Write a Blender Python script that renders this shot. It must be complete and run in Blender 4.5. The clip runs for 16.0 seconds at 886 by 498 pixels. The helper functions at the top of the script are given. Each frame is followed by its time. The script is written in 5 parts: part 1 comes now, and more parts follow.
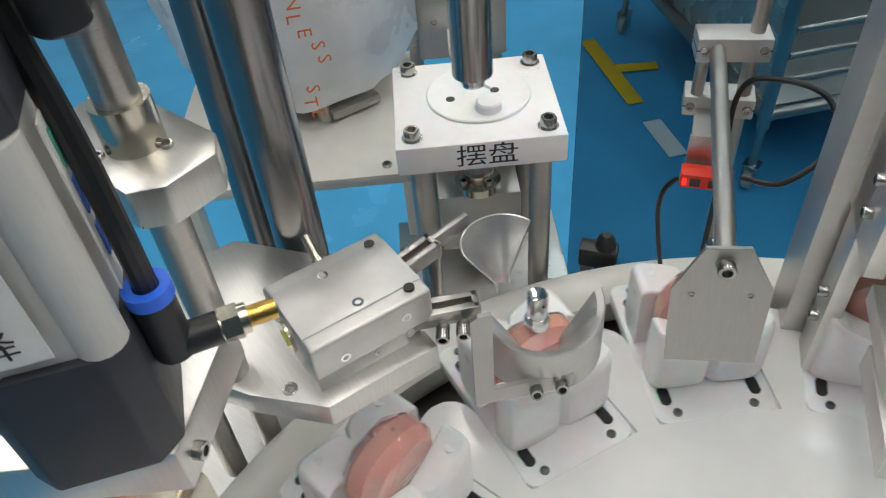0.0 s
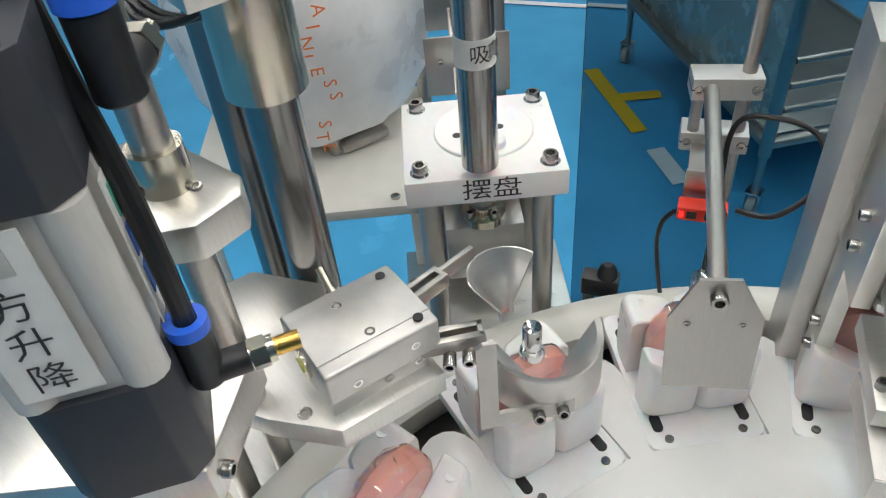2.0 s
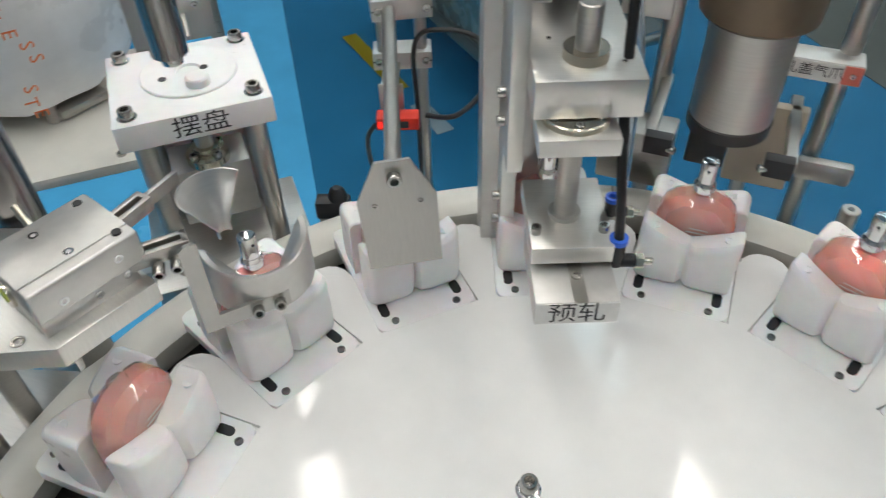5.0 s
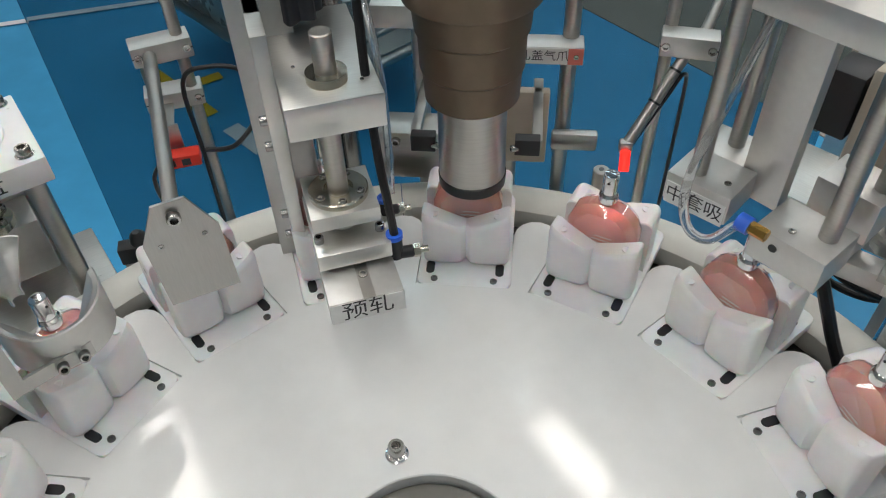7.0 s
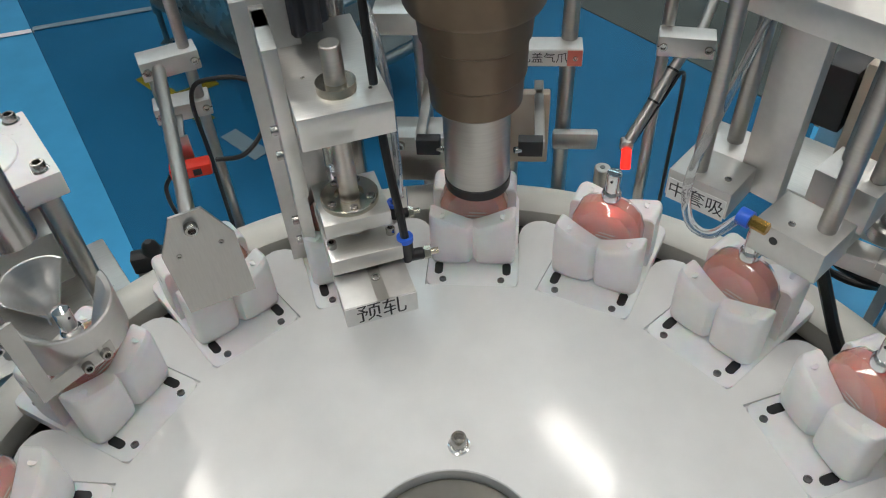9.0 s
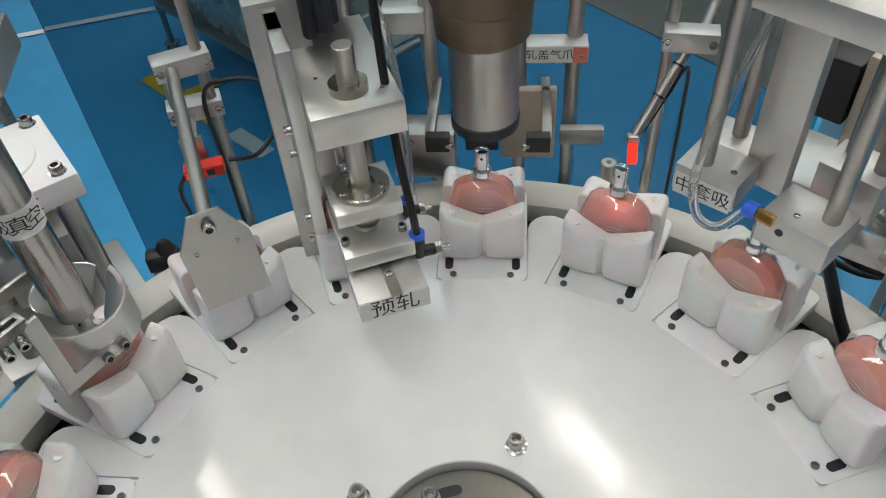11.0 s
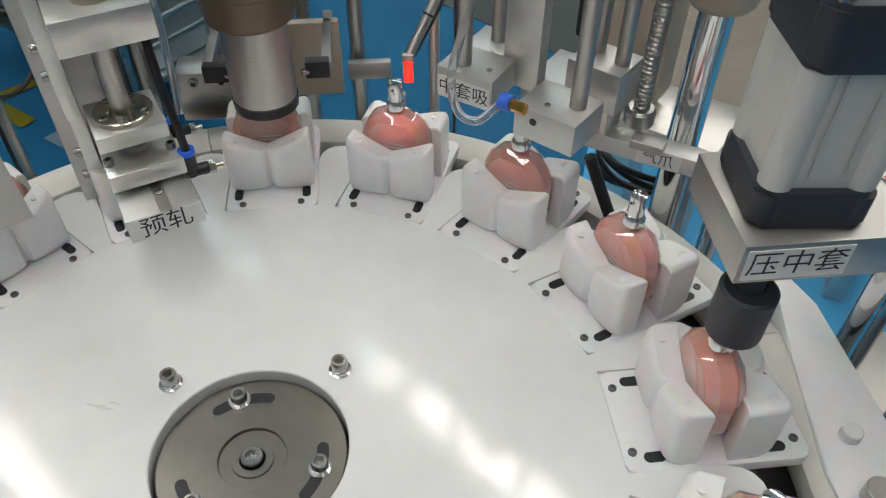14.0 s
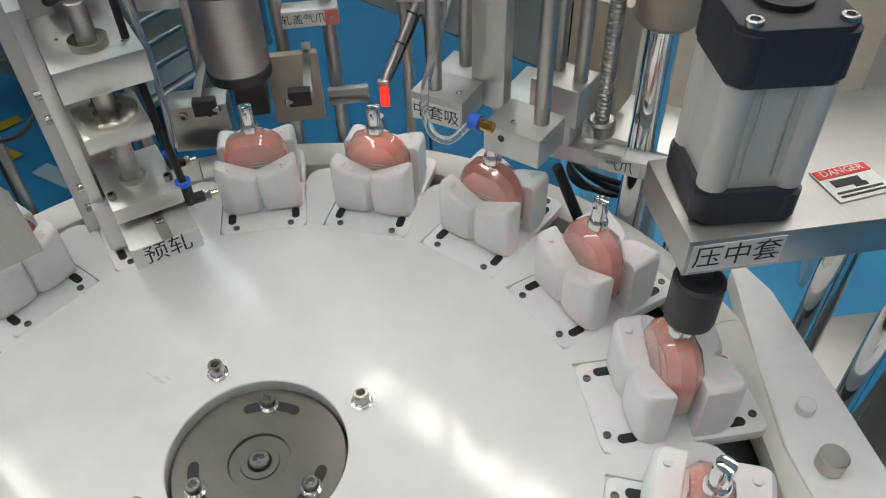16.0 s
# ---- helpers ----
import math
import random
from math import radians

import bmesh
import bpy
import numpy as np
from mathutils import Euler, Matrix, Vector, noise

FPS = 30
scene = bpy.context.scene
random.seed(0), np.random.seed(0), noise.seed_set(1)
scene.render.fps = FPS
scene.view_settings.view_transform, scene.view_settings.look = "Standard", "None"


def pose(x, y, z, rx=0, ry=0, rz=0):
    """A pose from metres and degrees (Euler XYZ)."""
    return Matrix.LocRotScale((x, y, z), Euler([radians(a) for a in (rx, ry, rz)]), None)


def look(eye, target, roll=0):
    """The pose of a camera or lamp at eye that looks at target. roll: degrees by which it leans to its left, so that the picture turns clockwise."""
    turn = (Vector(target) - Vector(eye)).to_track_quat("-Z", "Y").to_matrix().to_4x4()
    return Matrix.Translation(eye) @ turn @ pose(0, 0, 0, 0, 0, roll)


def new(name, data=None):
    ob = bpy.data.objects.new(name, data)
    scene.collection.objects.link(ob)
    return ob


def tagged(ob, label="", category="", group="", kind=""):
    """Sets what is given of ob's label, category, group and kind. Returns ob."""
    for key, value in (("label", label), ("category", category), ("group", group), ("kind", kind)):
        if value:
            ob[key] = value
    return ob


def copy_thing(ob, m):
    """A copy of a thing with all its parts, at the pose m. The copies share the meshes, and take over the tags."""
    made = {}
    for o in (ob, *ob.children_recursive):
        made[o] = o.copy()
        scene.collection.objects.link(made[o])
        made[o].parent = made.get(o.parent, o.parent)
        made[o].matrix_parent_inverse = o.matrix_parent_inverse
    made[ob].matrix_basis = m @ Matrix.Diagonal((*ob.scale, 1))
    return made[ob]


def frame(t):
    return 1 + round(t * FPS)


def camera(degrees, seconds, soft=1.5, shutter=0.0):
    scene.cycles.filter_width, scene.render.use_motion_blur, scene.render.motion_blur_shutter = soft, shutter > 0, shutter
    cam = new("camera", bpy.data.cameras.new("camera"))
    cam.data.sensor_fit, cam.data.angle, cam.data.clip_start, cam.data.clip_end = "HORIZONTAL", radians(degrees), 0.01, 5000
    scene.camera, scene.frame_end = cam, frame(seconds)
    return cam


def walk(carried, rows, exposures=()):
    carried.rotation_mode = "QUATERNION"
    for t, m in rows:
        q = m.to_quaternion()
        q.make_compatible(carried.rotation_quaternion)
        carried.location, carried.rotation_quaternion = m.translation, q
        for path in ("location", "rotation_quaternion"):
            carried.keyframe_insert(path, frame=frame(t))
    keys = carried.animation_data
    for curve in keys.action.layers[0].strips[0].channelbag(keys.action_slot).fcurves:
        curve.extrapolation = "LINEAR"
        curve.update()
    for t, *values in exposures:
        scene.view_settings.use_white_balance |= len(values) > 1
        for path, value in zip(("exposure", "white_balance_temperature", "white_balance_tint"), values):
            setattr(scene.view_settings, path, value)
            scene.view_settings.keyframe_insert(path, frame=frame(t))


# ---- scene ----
cam = camera(60.36, 16.0, soft=1.1, shutter=0.3)
PATH = [  # seconds, place, turn
    (0.0, -0.1286, -0.1566, 1.4319, 46.28, 3.87, 37.79),
    (0.5, -0.1406, -0.1586, 1.4430, 46.60, 4.43, 38.09),
    (1.0, -0.1346, -0.1636, 1.4554, 47.13, 4.48, 38.30),
    (1.5, -0.1241, -0.1661, 1.4625, 47.70, 4.42, 38.30),
    (2.0, -0.1183, -0.1686, 1.4525, 48.19, 4.18, 38.12),
    (2.5, -0.1155, -0.1647, 1.4381, 48.14, 3.67, 37.53),
    (3.0, -0.1134, -0.1690, 1.4383, 47.57, 3.68, 36.92),
    (3.5, -0.0961, -0.1799, 1.4335, 47.20, 3.08, 35.84),
    (4.0, -0.0633, -0.1958, 1.4406, 47.04, 2.43, 33.90),
    (4.5, -0.0339, -0.1974, 1.4453, 47.03, 2.00, 30.58),
    (5.0, -0.0146, -0.1990, 1.4458, 45.90, 1.30, 21.38),
    (5.2, -0.0013, -0.2035, 1.4603, 46.05, 2.03, 18.28),
    (7.3, 0.0480, -0.2281, 1.4907, 45.53, 1.39, 5.71),
    (7.5, 0.0483, -0.2333, 1.4946, 45.27, 1.55, 5.61),
    (8.0, 0.0472, -0.2363, 1.4927, 45.26, 1.94, 4.88),
    (8.5, 0.0403, -0.2330, 1.4957, 45.27, 2.22, 4.59),
    (9.0, 0.0382, -0.2325, 1.4985, 45.44, 2.54, 4.71),
    (11.3, 0.0326, -0.2465, 1.5081, 45.07, 3.49, 4.46),
    (11.5, 0.0371, -0.2596, 1.5043, 45.42, 3.96, 4.72),
    (12.0, 0.0363, -0.2901, 1.4892, 45.74, 3.16, 3.53),
    (12.5, 0.0397, -0.3068, 1.4768, 46.20, 1.52, 0.88),
    (13.0, 0.0720, -0.3019, 1.4576, 46.19, -0.12, -2.58),
    (13.5, 0.0911, -0.3059, 1.4464, 46.03, -0.28, -4.08),
    (14.0, 0.1086, -0.3091, 1.4485, 45.62, -0.27, -5.84),
    (14.5, 0.1131, -0.3133, 1.4531, 45.28, 0.01, -7.07),
    (15.0, 0.1151, -0.3238, 1.4635, 45.12, 0.47, -8.03),
    (15.5, 0.1136, -0.3357, 1.4755, 45.09, 0.91, -8.44),
    (16.0, 0.1104, -0.3489, 1.4852, 46.44, 1.38, -8.64),
]
EXPOSURES = [(0.0, 0.08, 6550, 10), (1.0, 0.18, 6550, 10), (2.0, 0.28, 6550, 10), (4.5, 0.24, 6550, 10), (5.2, 0.15, 6550, 10), (7.3, -0.08, 6500, 10), (16.0, -0.06, 6550, 10)]
walk(cam, [(t, pose(*p)) for t, *p in PATH], EXPOSURES)

# ---- light ----
world = bpy.data.worlds.new("hall_air")
scene.world = world
world.use_nodes = True
world.node_tree.nodes["Background"].inputs[0].default_value = (1.0, 0.98, 0.95, 1)
world.node_tree.nodes["Background"].inputs[1].default_value = 0.025
LAMP_POWER = 15.5

# ---- plan ----
U = 0.28        # radius of the puck screws' ring on the dial
TOP = 0.95      # height of the dial's upper face
STEP = 22.5     # degrees from station to station
AXIS = 0.3355   # radius of the bottles' ring
PERIOD, FIRST, TAKES = 2.546, -0.16, 0.785


def at(x, y, z=0.0):
    """A place given in ring radii from the dial's centre."""
    return Vector((x * U, y * U, TOP + z * U))


def station(k, r=AXIS):
    """Frame of station k: y outwards, x clockwise, z up from the dial's face."""
    return Matrix.Rotation(radians(-(k - 4) * STEP), 4, "Z") @ Matrix.Translation((0, r, TOP))


# ---- materials ----
def material(name, colour, rough=0.5, metal=0.0, grain=0.0, scale=60.0, bump=0.0, stretch=(1, 1, 1), wear=0.08, **more):
    m = bpy.data.materials.new(name)
    m.use_nodes = True
    nt = m.node_tree
    b = nt.nodes["Principled BSDF"]
    b.inputs["Base Color"].default_value = (*colour, 1)
    b.inputs["Roughness"].default_value = rough
    b.inputs["Metallic"].default_value = metal
    for key, value in more.items():
        b.inputs[key.replace("_", " ")].default_value = value
    if grain or bump:
        co = nt.nodes.new("ShaderNodeTexCoord")
        mp = nt.nodes.new("ShaderNodeMapping")
        mp.inputs["Scale"].default_value = stretch
        nt.links.new(co.outputs["Object"], mp.inputs["Vector"])
        fine = nt.nodes.new("ShaderNodeTexNoise")
        fine.inputs["Scale"].default_value = scale
        fine.inputs["Detail"].default_value = 6
        wide = nt.nodes.new("ShaderNodeTexNoise")
        wide.inputs["Scale"].default_value = scale * 0.09
        wide.inputs["Detail"].default_value = 3
        nt.links.new(mp.outputs[0], fine.inputs["Vector"])
        nt.links.new(co.outputs["Object"], wide.inputs["Vector"])
        add = nt.nodes.new("ShaderNodeMath")
        add.operation = "ADD"
        nt.links.new(fine.outputs["Fac"], add.inputs[0])
        nt.links.new(wide.outputs["Fac"], add.inputs[1])
        half = nt.nodes.new("ShaderNodeMapRange")
        half.inputs["From Min"].default_value, half.inputs["From Max"].default_value = 0.6, 1.4
        half.inputs["To Min"].default_value, half.inputs["To Max"].default_value = 1 - wear * 1.6, 1 + wear
        nt.links.new(add.outputs[0], half.inputs["Value"])
        mul = nt.nodes.new("ShaderNodeMix")
        mul.data_type, mul.blend_type = "RGBA", "MULTIPLY"
        mul.inputs["Factor"].default_value = 1
        mul.inputs["A"].default_value = (*colour, 1)
        nt.links.new(half.outputs[0], mul.inputs["B"])
        nt.links.new(mul.outputs["Result"], b.inputs["Base Color"])
        rr = nt.nodes.new("ShaderNodeMapRange")
        rr.inputs["From Min"].default_value, rr.inputs["From Max"].default_value = 0.6, 1.4
        rr.inputs["To Min"].default_value, rr.inputs["To Max"].default_value = max(0.02, rough - grain), min(1, rough + grain)
        nt.links.new(add.outputs[0], rr.inputs["Value"])
        nt.links.new(rr.outputs[0], b.inputs["Roughness"])
        if bump:
            bp = nt.nodes.new("ShaderNodeBump")
            bp.inputs["Strength"].default_value = bump
            bp.inputs["Distance"].default_value = 0.001
            nt.links.new(fine.outputs["Fac"], bp.inputs["Height"])
            nt.links.new(bp.outputs[0], b.inputs["Normal"])
    return m


POM = material("white_acetal", (0.86, 0.86, 0.87), 0.33, 0, 0.08, 90, 0.04, wear=0.03, Subsurface_Weight=0.25, Subsurface_Scale=0.006)
DIALW = material("white_polythene", (0.82, 0.825, 0.82), 0.10, 0, 0.035, 25, 0.012, wear=0.05)
RINGW = material("cream_polythene", (0.70, 0.69, 0.64), 0.4, 0, 0.08, 40, 0.03, wear=0.06)
STEEL = material("brushed_steel", (0.50, 0.48, 0.45), 0.33, 1, 0.08, 40, 0.03, (1, 1, 14), wear=0.08)
DARKSTEEL = material("hard_chromed_steel", (0.42, 0.41, 0.40), 0.24, 1, 0.05, 30, 0.0, (1, 1, 0.1), wear=0.05)
ALU = material("clear_anodised_aluminium", (0.63, 0.62, 0.60), 0.42, 0.9, 0.06, 160, 0.05, wear=0.05)
MILLED = material("milled_aluminium", (0.70, 0.69, 0.66), 0.34, 0.95, 0.08, 60, 0.04, (1, 12, 1), wear=0.07)
SHEET = material("stainless_sheet", (0.46, 0.45, 0.43), 0.36, 1, 0.06, 70, 0.02, (12, 1, 1), wear=0.06)
CHROME = material("polished_chrome", (0.80, 0.80, 0.80), 0.08, 1, 0.03, 20)
FUNNEL = material("spun_aluminium", (0.74, 0.74, 0.73), 0.33, 0.9, 0.06, 50, 0.02, (1, 1, 10), wear=0.05)
BRONZE = material("bronze_anodised", (0.20, 0.15, 0.105), 0.42, 0.7, 0.06, 80, 0.02, wear=0.08)
BLACK = material("black_plastic", (0.018, 0.019, 0.022), 0.42, 0, 0.1, 120, 0.06, wear=0.2)
NAVY = material("dark_slate_plastic", (0.03, 0.034, 0.045), 0.5, 0, 0.1, 120, 0.05, wear=0.15)
RUBBER = material("black_rubber", (0.012, 0.012, 0.013), 0.35, 0, 0.1, 60)
BLUE = material("blue_release_ring", (0.03, 0.16, 0.85), 0.35, 0, 0.05, 80)
BRASS = material("brass", (0.72, 0.45, 0.12), 0.28, 1, 0.05, 80)
NICKEL = material("nickel_plate", (0.66, 0.62, 0.52), 0.2, 1, 0.05, 60)
RED = material("red_sensor_case", (0.75, 0.035, 0.015), 0.4, 0, 0.05, 80)
REDGLOW = material("red_sensor_light", (1, 0.03, 0.02), 0.4, Emission_Color=(1, 0.02, 0.012, 1), Emission_Strength=1.6)
BODYGREY = material("grey_cylinder_profile", (0.62, 0.61, 0.58), 0.45, 0.10, 0.06, 90, 0.04, (8, 8, 1), wear=0.05)
PAPER = material("label_paper", (0.80, 0.80, 0.78), 0.6, 0, 0.08, 200, 0.02, wear=0.04)
INK = material("label_ink", (0.03, 0.03, 0.035), 0.6)
ORANGE = material("orange_print", (0.85, 0.22, 0.06), 0.6)
BLUEPRINT = material("blue_print", (0.05, 0.14, 0.55), 0.6)
GREENPRINT = material("green_print", (0.10, 0.42, 0.32), 0.6)
BAG = material("printed_wrapping_film", (0.84, 0.85, 0.86), 0.32, 0, 0.12, 18, 0.5, wear=0.16)
CLEAR = material("clear_hose", (0.92, 0.93, 0.94), 0.12, Transmission_Weight=0.9, IOR=1.3)
PANE = material("cover_pane", (0.90, 0.93, 0.94), 0.03, Transmission_Weight=1.0, IOR=1.02, Specular_IOR_Level=0.5)
TINT = material("tinted_acrylic", (0.27, 0.36, 0.41), 0.03, Transmission_Weight=1.0, IOR=1.02, Specular_IOR_Level=0.5)
GLASS = material("bottle_glass", (1.0, 0.97, 0.96), 0.02, 0, 0.01, 60, 0.8, wear=0.0, Transmission_Weight=1.0, IOR=1.05, Coat_Weight=1.0, Coat_Roughness=0.03, Coat_IOR=1.7)
LIQUID = material("pink_perfume", (0.97, 0.50, 0.44), 0.06, 0, 0.03, 30, 0.55, wear=0.12, Transmission_Weight=0.45, IOR=1.30, Subsurface_Weight=0.55, Subsurface_Scale=0.030, Coat_Weight=0.9, Coat_Roughness=0.03)
HUBSTEEL = material("turned_hub_steel", (0.27, 0.255, 0.23), 0.30, 1, 0.02, 60, 0.0, (1, 1, 1), wear=0.08)
SCREWSTEEL = material("zinc_screw_steel", (0.45, 0.44, 0.42), 0.24, 1, 0.06, 90)
RUBMARK = material("grey_rub_mark", (0.68, 0.69, 0.68), 0.4, 0, 0.1, 300, wear=0.2)
SCREWGREY = material("dull_screw_steel", (0.20, 0.20, 0.20), 0.35, 1, 0.06, 90)
COLUMN = material("dark_chromed_column", (0.29, 0.285, 0.28), 0.22, 1, 0.04, 30, 0.0, (1, 1, 0.1), wear=0.05)
FLOORBLUE = material("light_blue_epoxy", (0.065, 0.36, 0.66), 0.22, 0, 0.08, 6, 0.02, wear=0.10)
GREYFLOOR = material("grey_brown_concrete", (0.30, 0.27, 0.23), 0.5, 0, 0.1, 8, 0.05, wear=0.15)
YELLOW = material("yellow_floor_tape", (0.78, 0.50, 0.02), 0.5, 0, 0.1, 30, wear=0.15)
WHITELINE = material("white_floor_tape", (0.75, 0.78, 0.80), 0.5, 0, 0.1, 30, wear=0.12)
WALLPAINT = material("white_wall_paint", (0.60, 0.60, 0.58), 0.6, 0, 0.08, 8, 0.02, wear=0.05)
GREYPAINT = material("light_grey_paint", (0.55, 0.55, 0.53), 0.45, 0, 0.06, 20, 0.02, wear=0.05)
BEIGE = material("beige_casting", (0.48, 0.42, 0.34), 0.5, 0.3, 0.06, 40, 0.03)
DARKSHEET = material("warm_stainless_sheet", (0.66, 0.61, 0.53), 0.26, 0.6, 0.08, 20, 0.02)
DARKDECK = material("dark_deck_steel", (0.16, 0.155, 0.15), 0.45, 0.8, 0.1, 30, 0.03)
LEDLIGHT = material("led_diffuser", (1, 1, 1), 0.5, Emission_Color=(1.0, 0.955, 0.89, 1), Emission_Strength=LAMP_POWER)


# ---- mesh helpers ----
def rot_to(d):
    return Vector(d).to_track_quat("Z", "Y").to_matrix().to_4x4()


def box(bm, c, s, bev=0.0, turn=None, seg=2):
    m = Matrix.Translation(c) @ (turn or Matrix()) @ Matrix.Diagonal((*s, 1))
    vs = bmesh.ops.create_cube(bm, size=1, matrix=m)["verts"]
    if bev:
        es = list({e for v in vs for e in v.link_edges})
        bmesh.ops.bevel(bm, geom=es, offset=bev, segments=seg, affect="EDGES", profile=0.5)
    return bm


def lathe(bm, prof, seg=40, m=None):
    """Turned body from (radius, height) pairs, closed at both ends."""
    m = m or Matrix()
    rings = []
    for r, z in prof:
        rings.append([bm.verts.new(m @ Vector((r * math.cos(2 * math.pi * i / seg), r * math.sin(2 * math.pi * i / seg), z))) for i in range(seg)])
    for a, b in zip(rings, rings[1:]):
        for i in range(seg):
            j = (i + 1) % seg
            bm.faces.new((a[i], a[j], b[j], b[i]))
    bm.faces.new(rings[0][::-1])
    bm.faces.new(rings[-1])
    return bm


def cyl(bm, p0, p1, r, r1=None, seg=32, bev=0.0):
    p0, p1 = Vector(p0), Vector(p1)
    h = (p1 - p0).length
    r1 = r if r1 is None else r1
    prof = [(r - bev, 0), (r, bev), (r1, h - bev), (r1 - bev, h)] if bev else [(r, 0), (r1, h)]
    return lathe(bm, prof, seg, Matrix.Translation(p0) @ rot_to(p1 - p0))


def pipe(bm, p0, p1, r, inner, seg=36):
    """Hollow tube."""
    p0, p1 = Vector(p0), Vector(p1)
    h = (p1 - p0).length
    m = Matrix.Translation(p0) @ rot_to(p1 - p0)
    prof = [(inner, 0), (r, 0), (r, h), (inner, h)]
    rings = [[bm.verts.new(m @ Vector((a * math.cos(2 * math.pi * i / seg), a * math.sin(2 * math.pi * i / seg), z))) for i in range(seg)] for a, z in prof]
    for n in range(4):
        a, b = rings[n], rings[(n + 1) % 4]
        for i in range(seg):
            j = (i + 1) % seg
            bm.faces.new((a[i], a[j], b[j], b[i]))
    return bm


def prism(bm, poly, z0, z1, m=None, bev=0.0, seg=2):
    m = m or Matrix()
    lo = [bm.verts.new(m @ Vector((x, y, z0))) for x, y in poly]
    hi = [bm.verts.new(m @ Vector((x, y, z1))) for x, y in poly]
    n = len(poly)
    fs = [bm.faces.new(lo[::-1]), bm.faces.new(hi)]
    for i in range(n):
        fs.append(bm.faces.new((lo[i], lo[(i + 1) % n], hi[(i + 1) % n], hi[i])))
    if bev:
        bmesh.ops.bevel(bm, geom=list({e for f in fs for e in f.edges}), offset=bev, segments=seg, affect="EDGES", profile=0.5)
    return bm


def hose(bm, pts, r, seg=10, sub=8):
    """Bent round hose or cable through the points."""
    pts = [Vector(p) for p in pts]
    path = []
    for i in range(len(pts) - 1):
        p0, p1, p2, p3 = pts[max(i - 1, 0)], pts[i], pts[i + 1], pts[min(i + 2, len(pts) - 1)]
        for s in range(sub):
            t = s / sub
            path.append(0.5 * (2 * p1 + (p2 - p0) * t + (2 * p0 - 5 * p1 + 4 * p2 - p3) * t * t + (3 * p1 - p0 - 3 * p2 + p3) * t ** 3))
    path.append(pts[-1])
    rings, a = [], Vector((0.31, 0.53, 0.79))
    for i, p in enumerate(path):
        d = (path[min(i + 1, len(path) - 1)] - path[max(i - 1, 0)]).normalized()
        a = (a - d * a.dot(d)).normalized()
        b = d.cross(a)
        rings.append([bm.verts.new(p + r * (math.cos(2 * math.pi * k / seg) * a + math.sin(2 * math.pi * k / seg) * b)) for k in range(seg)])
    for a, b in zip(rings, rings[1:]):
        for k in range(seg):
            bm.faces.new((a[k], a[(k + 1) % seg], b[(k + 1) % seg], b[k]))
    bm.faces.new(rings[0][::-1])
    bm.faces.new(rings[-1])
    return bm


def finish(bm, name, mat):
    bmesh.ops.recalc_face_normals(bm, faces=bm.faces)
    me = bpy.data.meshes.new(name)
    bm.to_mesh(me)
    bm.free()
    me.materials.append(mat)
    for p in me.polygons:
        p.use_smooth = True
    me.set_sharp_from_angle(angle=radians(32))
    return me


def part(name, bm, mat, parent=None, label=""):
    ob = new(name, finish(bm, name, mat) if isinstance(bm, bmesh.types.BMesh) else bm)
    if parent:
        ob.parent = parent
    return tagged(ob, label)


def thing(name, m, label, category, group="", kind=""):
    ob = new(name)
    ob.empty_display_size = 0.02
    ob.matrix_basis = m
    return tagged(ob, label, category, group, kind)


def B():
    return bmesh.new()


SCREWS = {}


def screw(parent, p, d=(0, 0, 1), r=0.0035, h=0.004, name="screw", mat=None):
    """Socket head screw at p, its head towards d."""
    key = (r, h, mat)
    if key not in SCREWS:
        bm = B()
        lathe(bm, [(r * 0.98, -0.003), (r, 0), (r, h * 0.85), (r * 0.90, h), (r * 0.58, h), (r * 0.54, h * 0.2), (r * 0.02, h * 0.15)], 18)
        SCREWS[key] = finish(bm, "screw", mat or SCREWSTEEL)
    ob = new(name, SCREWS[key])
    ob.parent = parent
    ob.matrix_basis = Matrix.Translation(p) @ rot_to(d)
    return ob


def writing(name, text, size, m, mat, parent, squash=1.0):
    """Printed characters, lying in the xy plane of m, centred."""
    cu = bpy.data.curves.new(name, "FONT")
    cu.body, cu.size, cu.align_x, cu.align_y = text, size, "CENTER", "CENTER"
    cu.resolution_u = 2
    tmp = bpy.data.objects.new(name, cu)
    scene.collection.objects.link(tmp)
    bpy.context.view_layer.update()
    me = bpy.data.meshes.new_from_object(tmp.evaluated_get(bpy.context.evaluated_depsgraph_get()))
    bpy.data.objects.remove(tmp)
    me.transform(m @ Matrix.Diagonal((squash, 1, 1, 1)))
    me.materials.clear()
    me.materials.append(mat)
    return part(name, me, mat, parent)


def sticker(parent, m, w, h, text, size, mat=None, name="label_sticker"):
    """Paper label with printed words; m: its middle, z out of the paper."""
    bm = B()
    box(bm, (0, 0, 0), (w, h, 0.0006))
    bm.transform(m)
    part(name, bm, PAPER, parent, "white paper label with black print")
    if text:
        writing("print", text, size, m @ Matrix.Translation((0, 0, 0.0006)), mat or INK, parent)


def frame_of(x, y, o):
    """Frame at o with its x axis along x and its z axis near y."""
    x = Vector(x).normalized()
    z = Vector(y)
    z = (z - x * z.dot(x)).normalized()
    yv = z.cross(x)
    return Matrix((( x.x, yv.x, z.x, o[0]), (x.y, yv.y, z.y, o[1]), (x.z, yv.z, z.z, o[2]), (0, 0, 0, 1)))


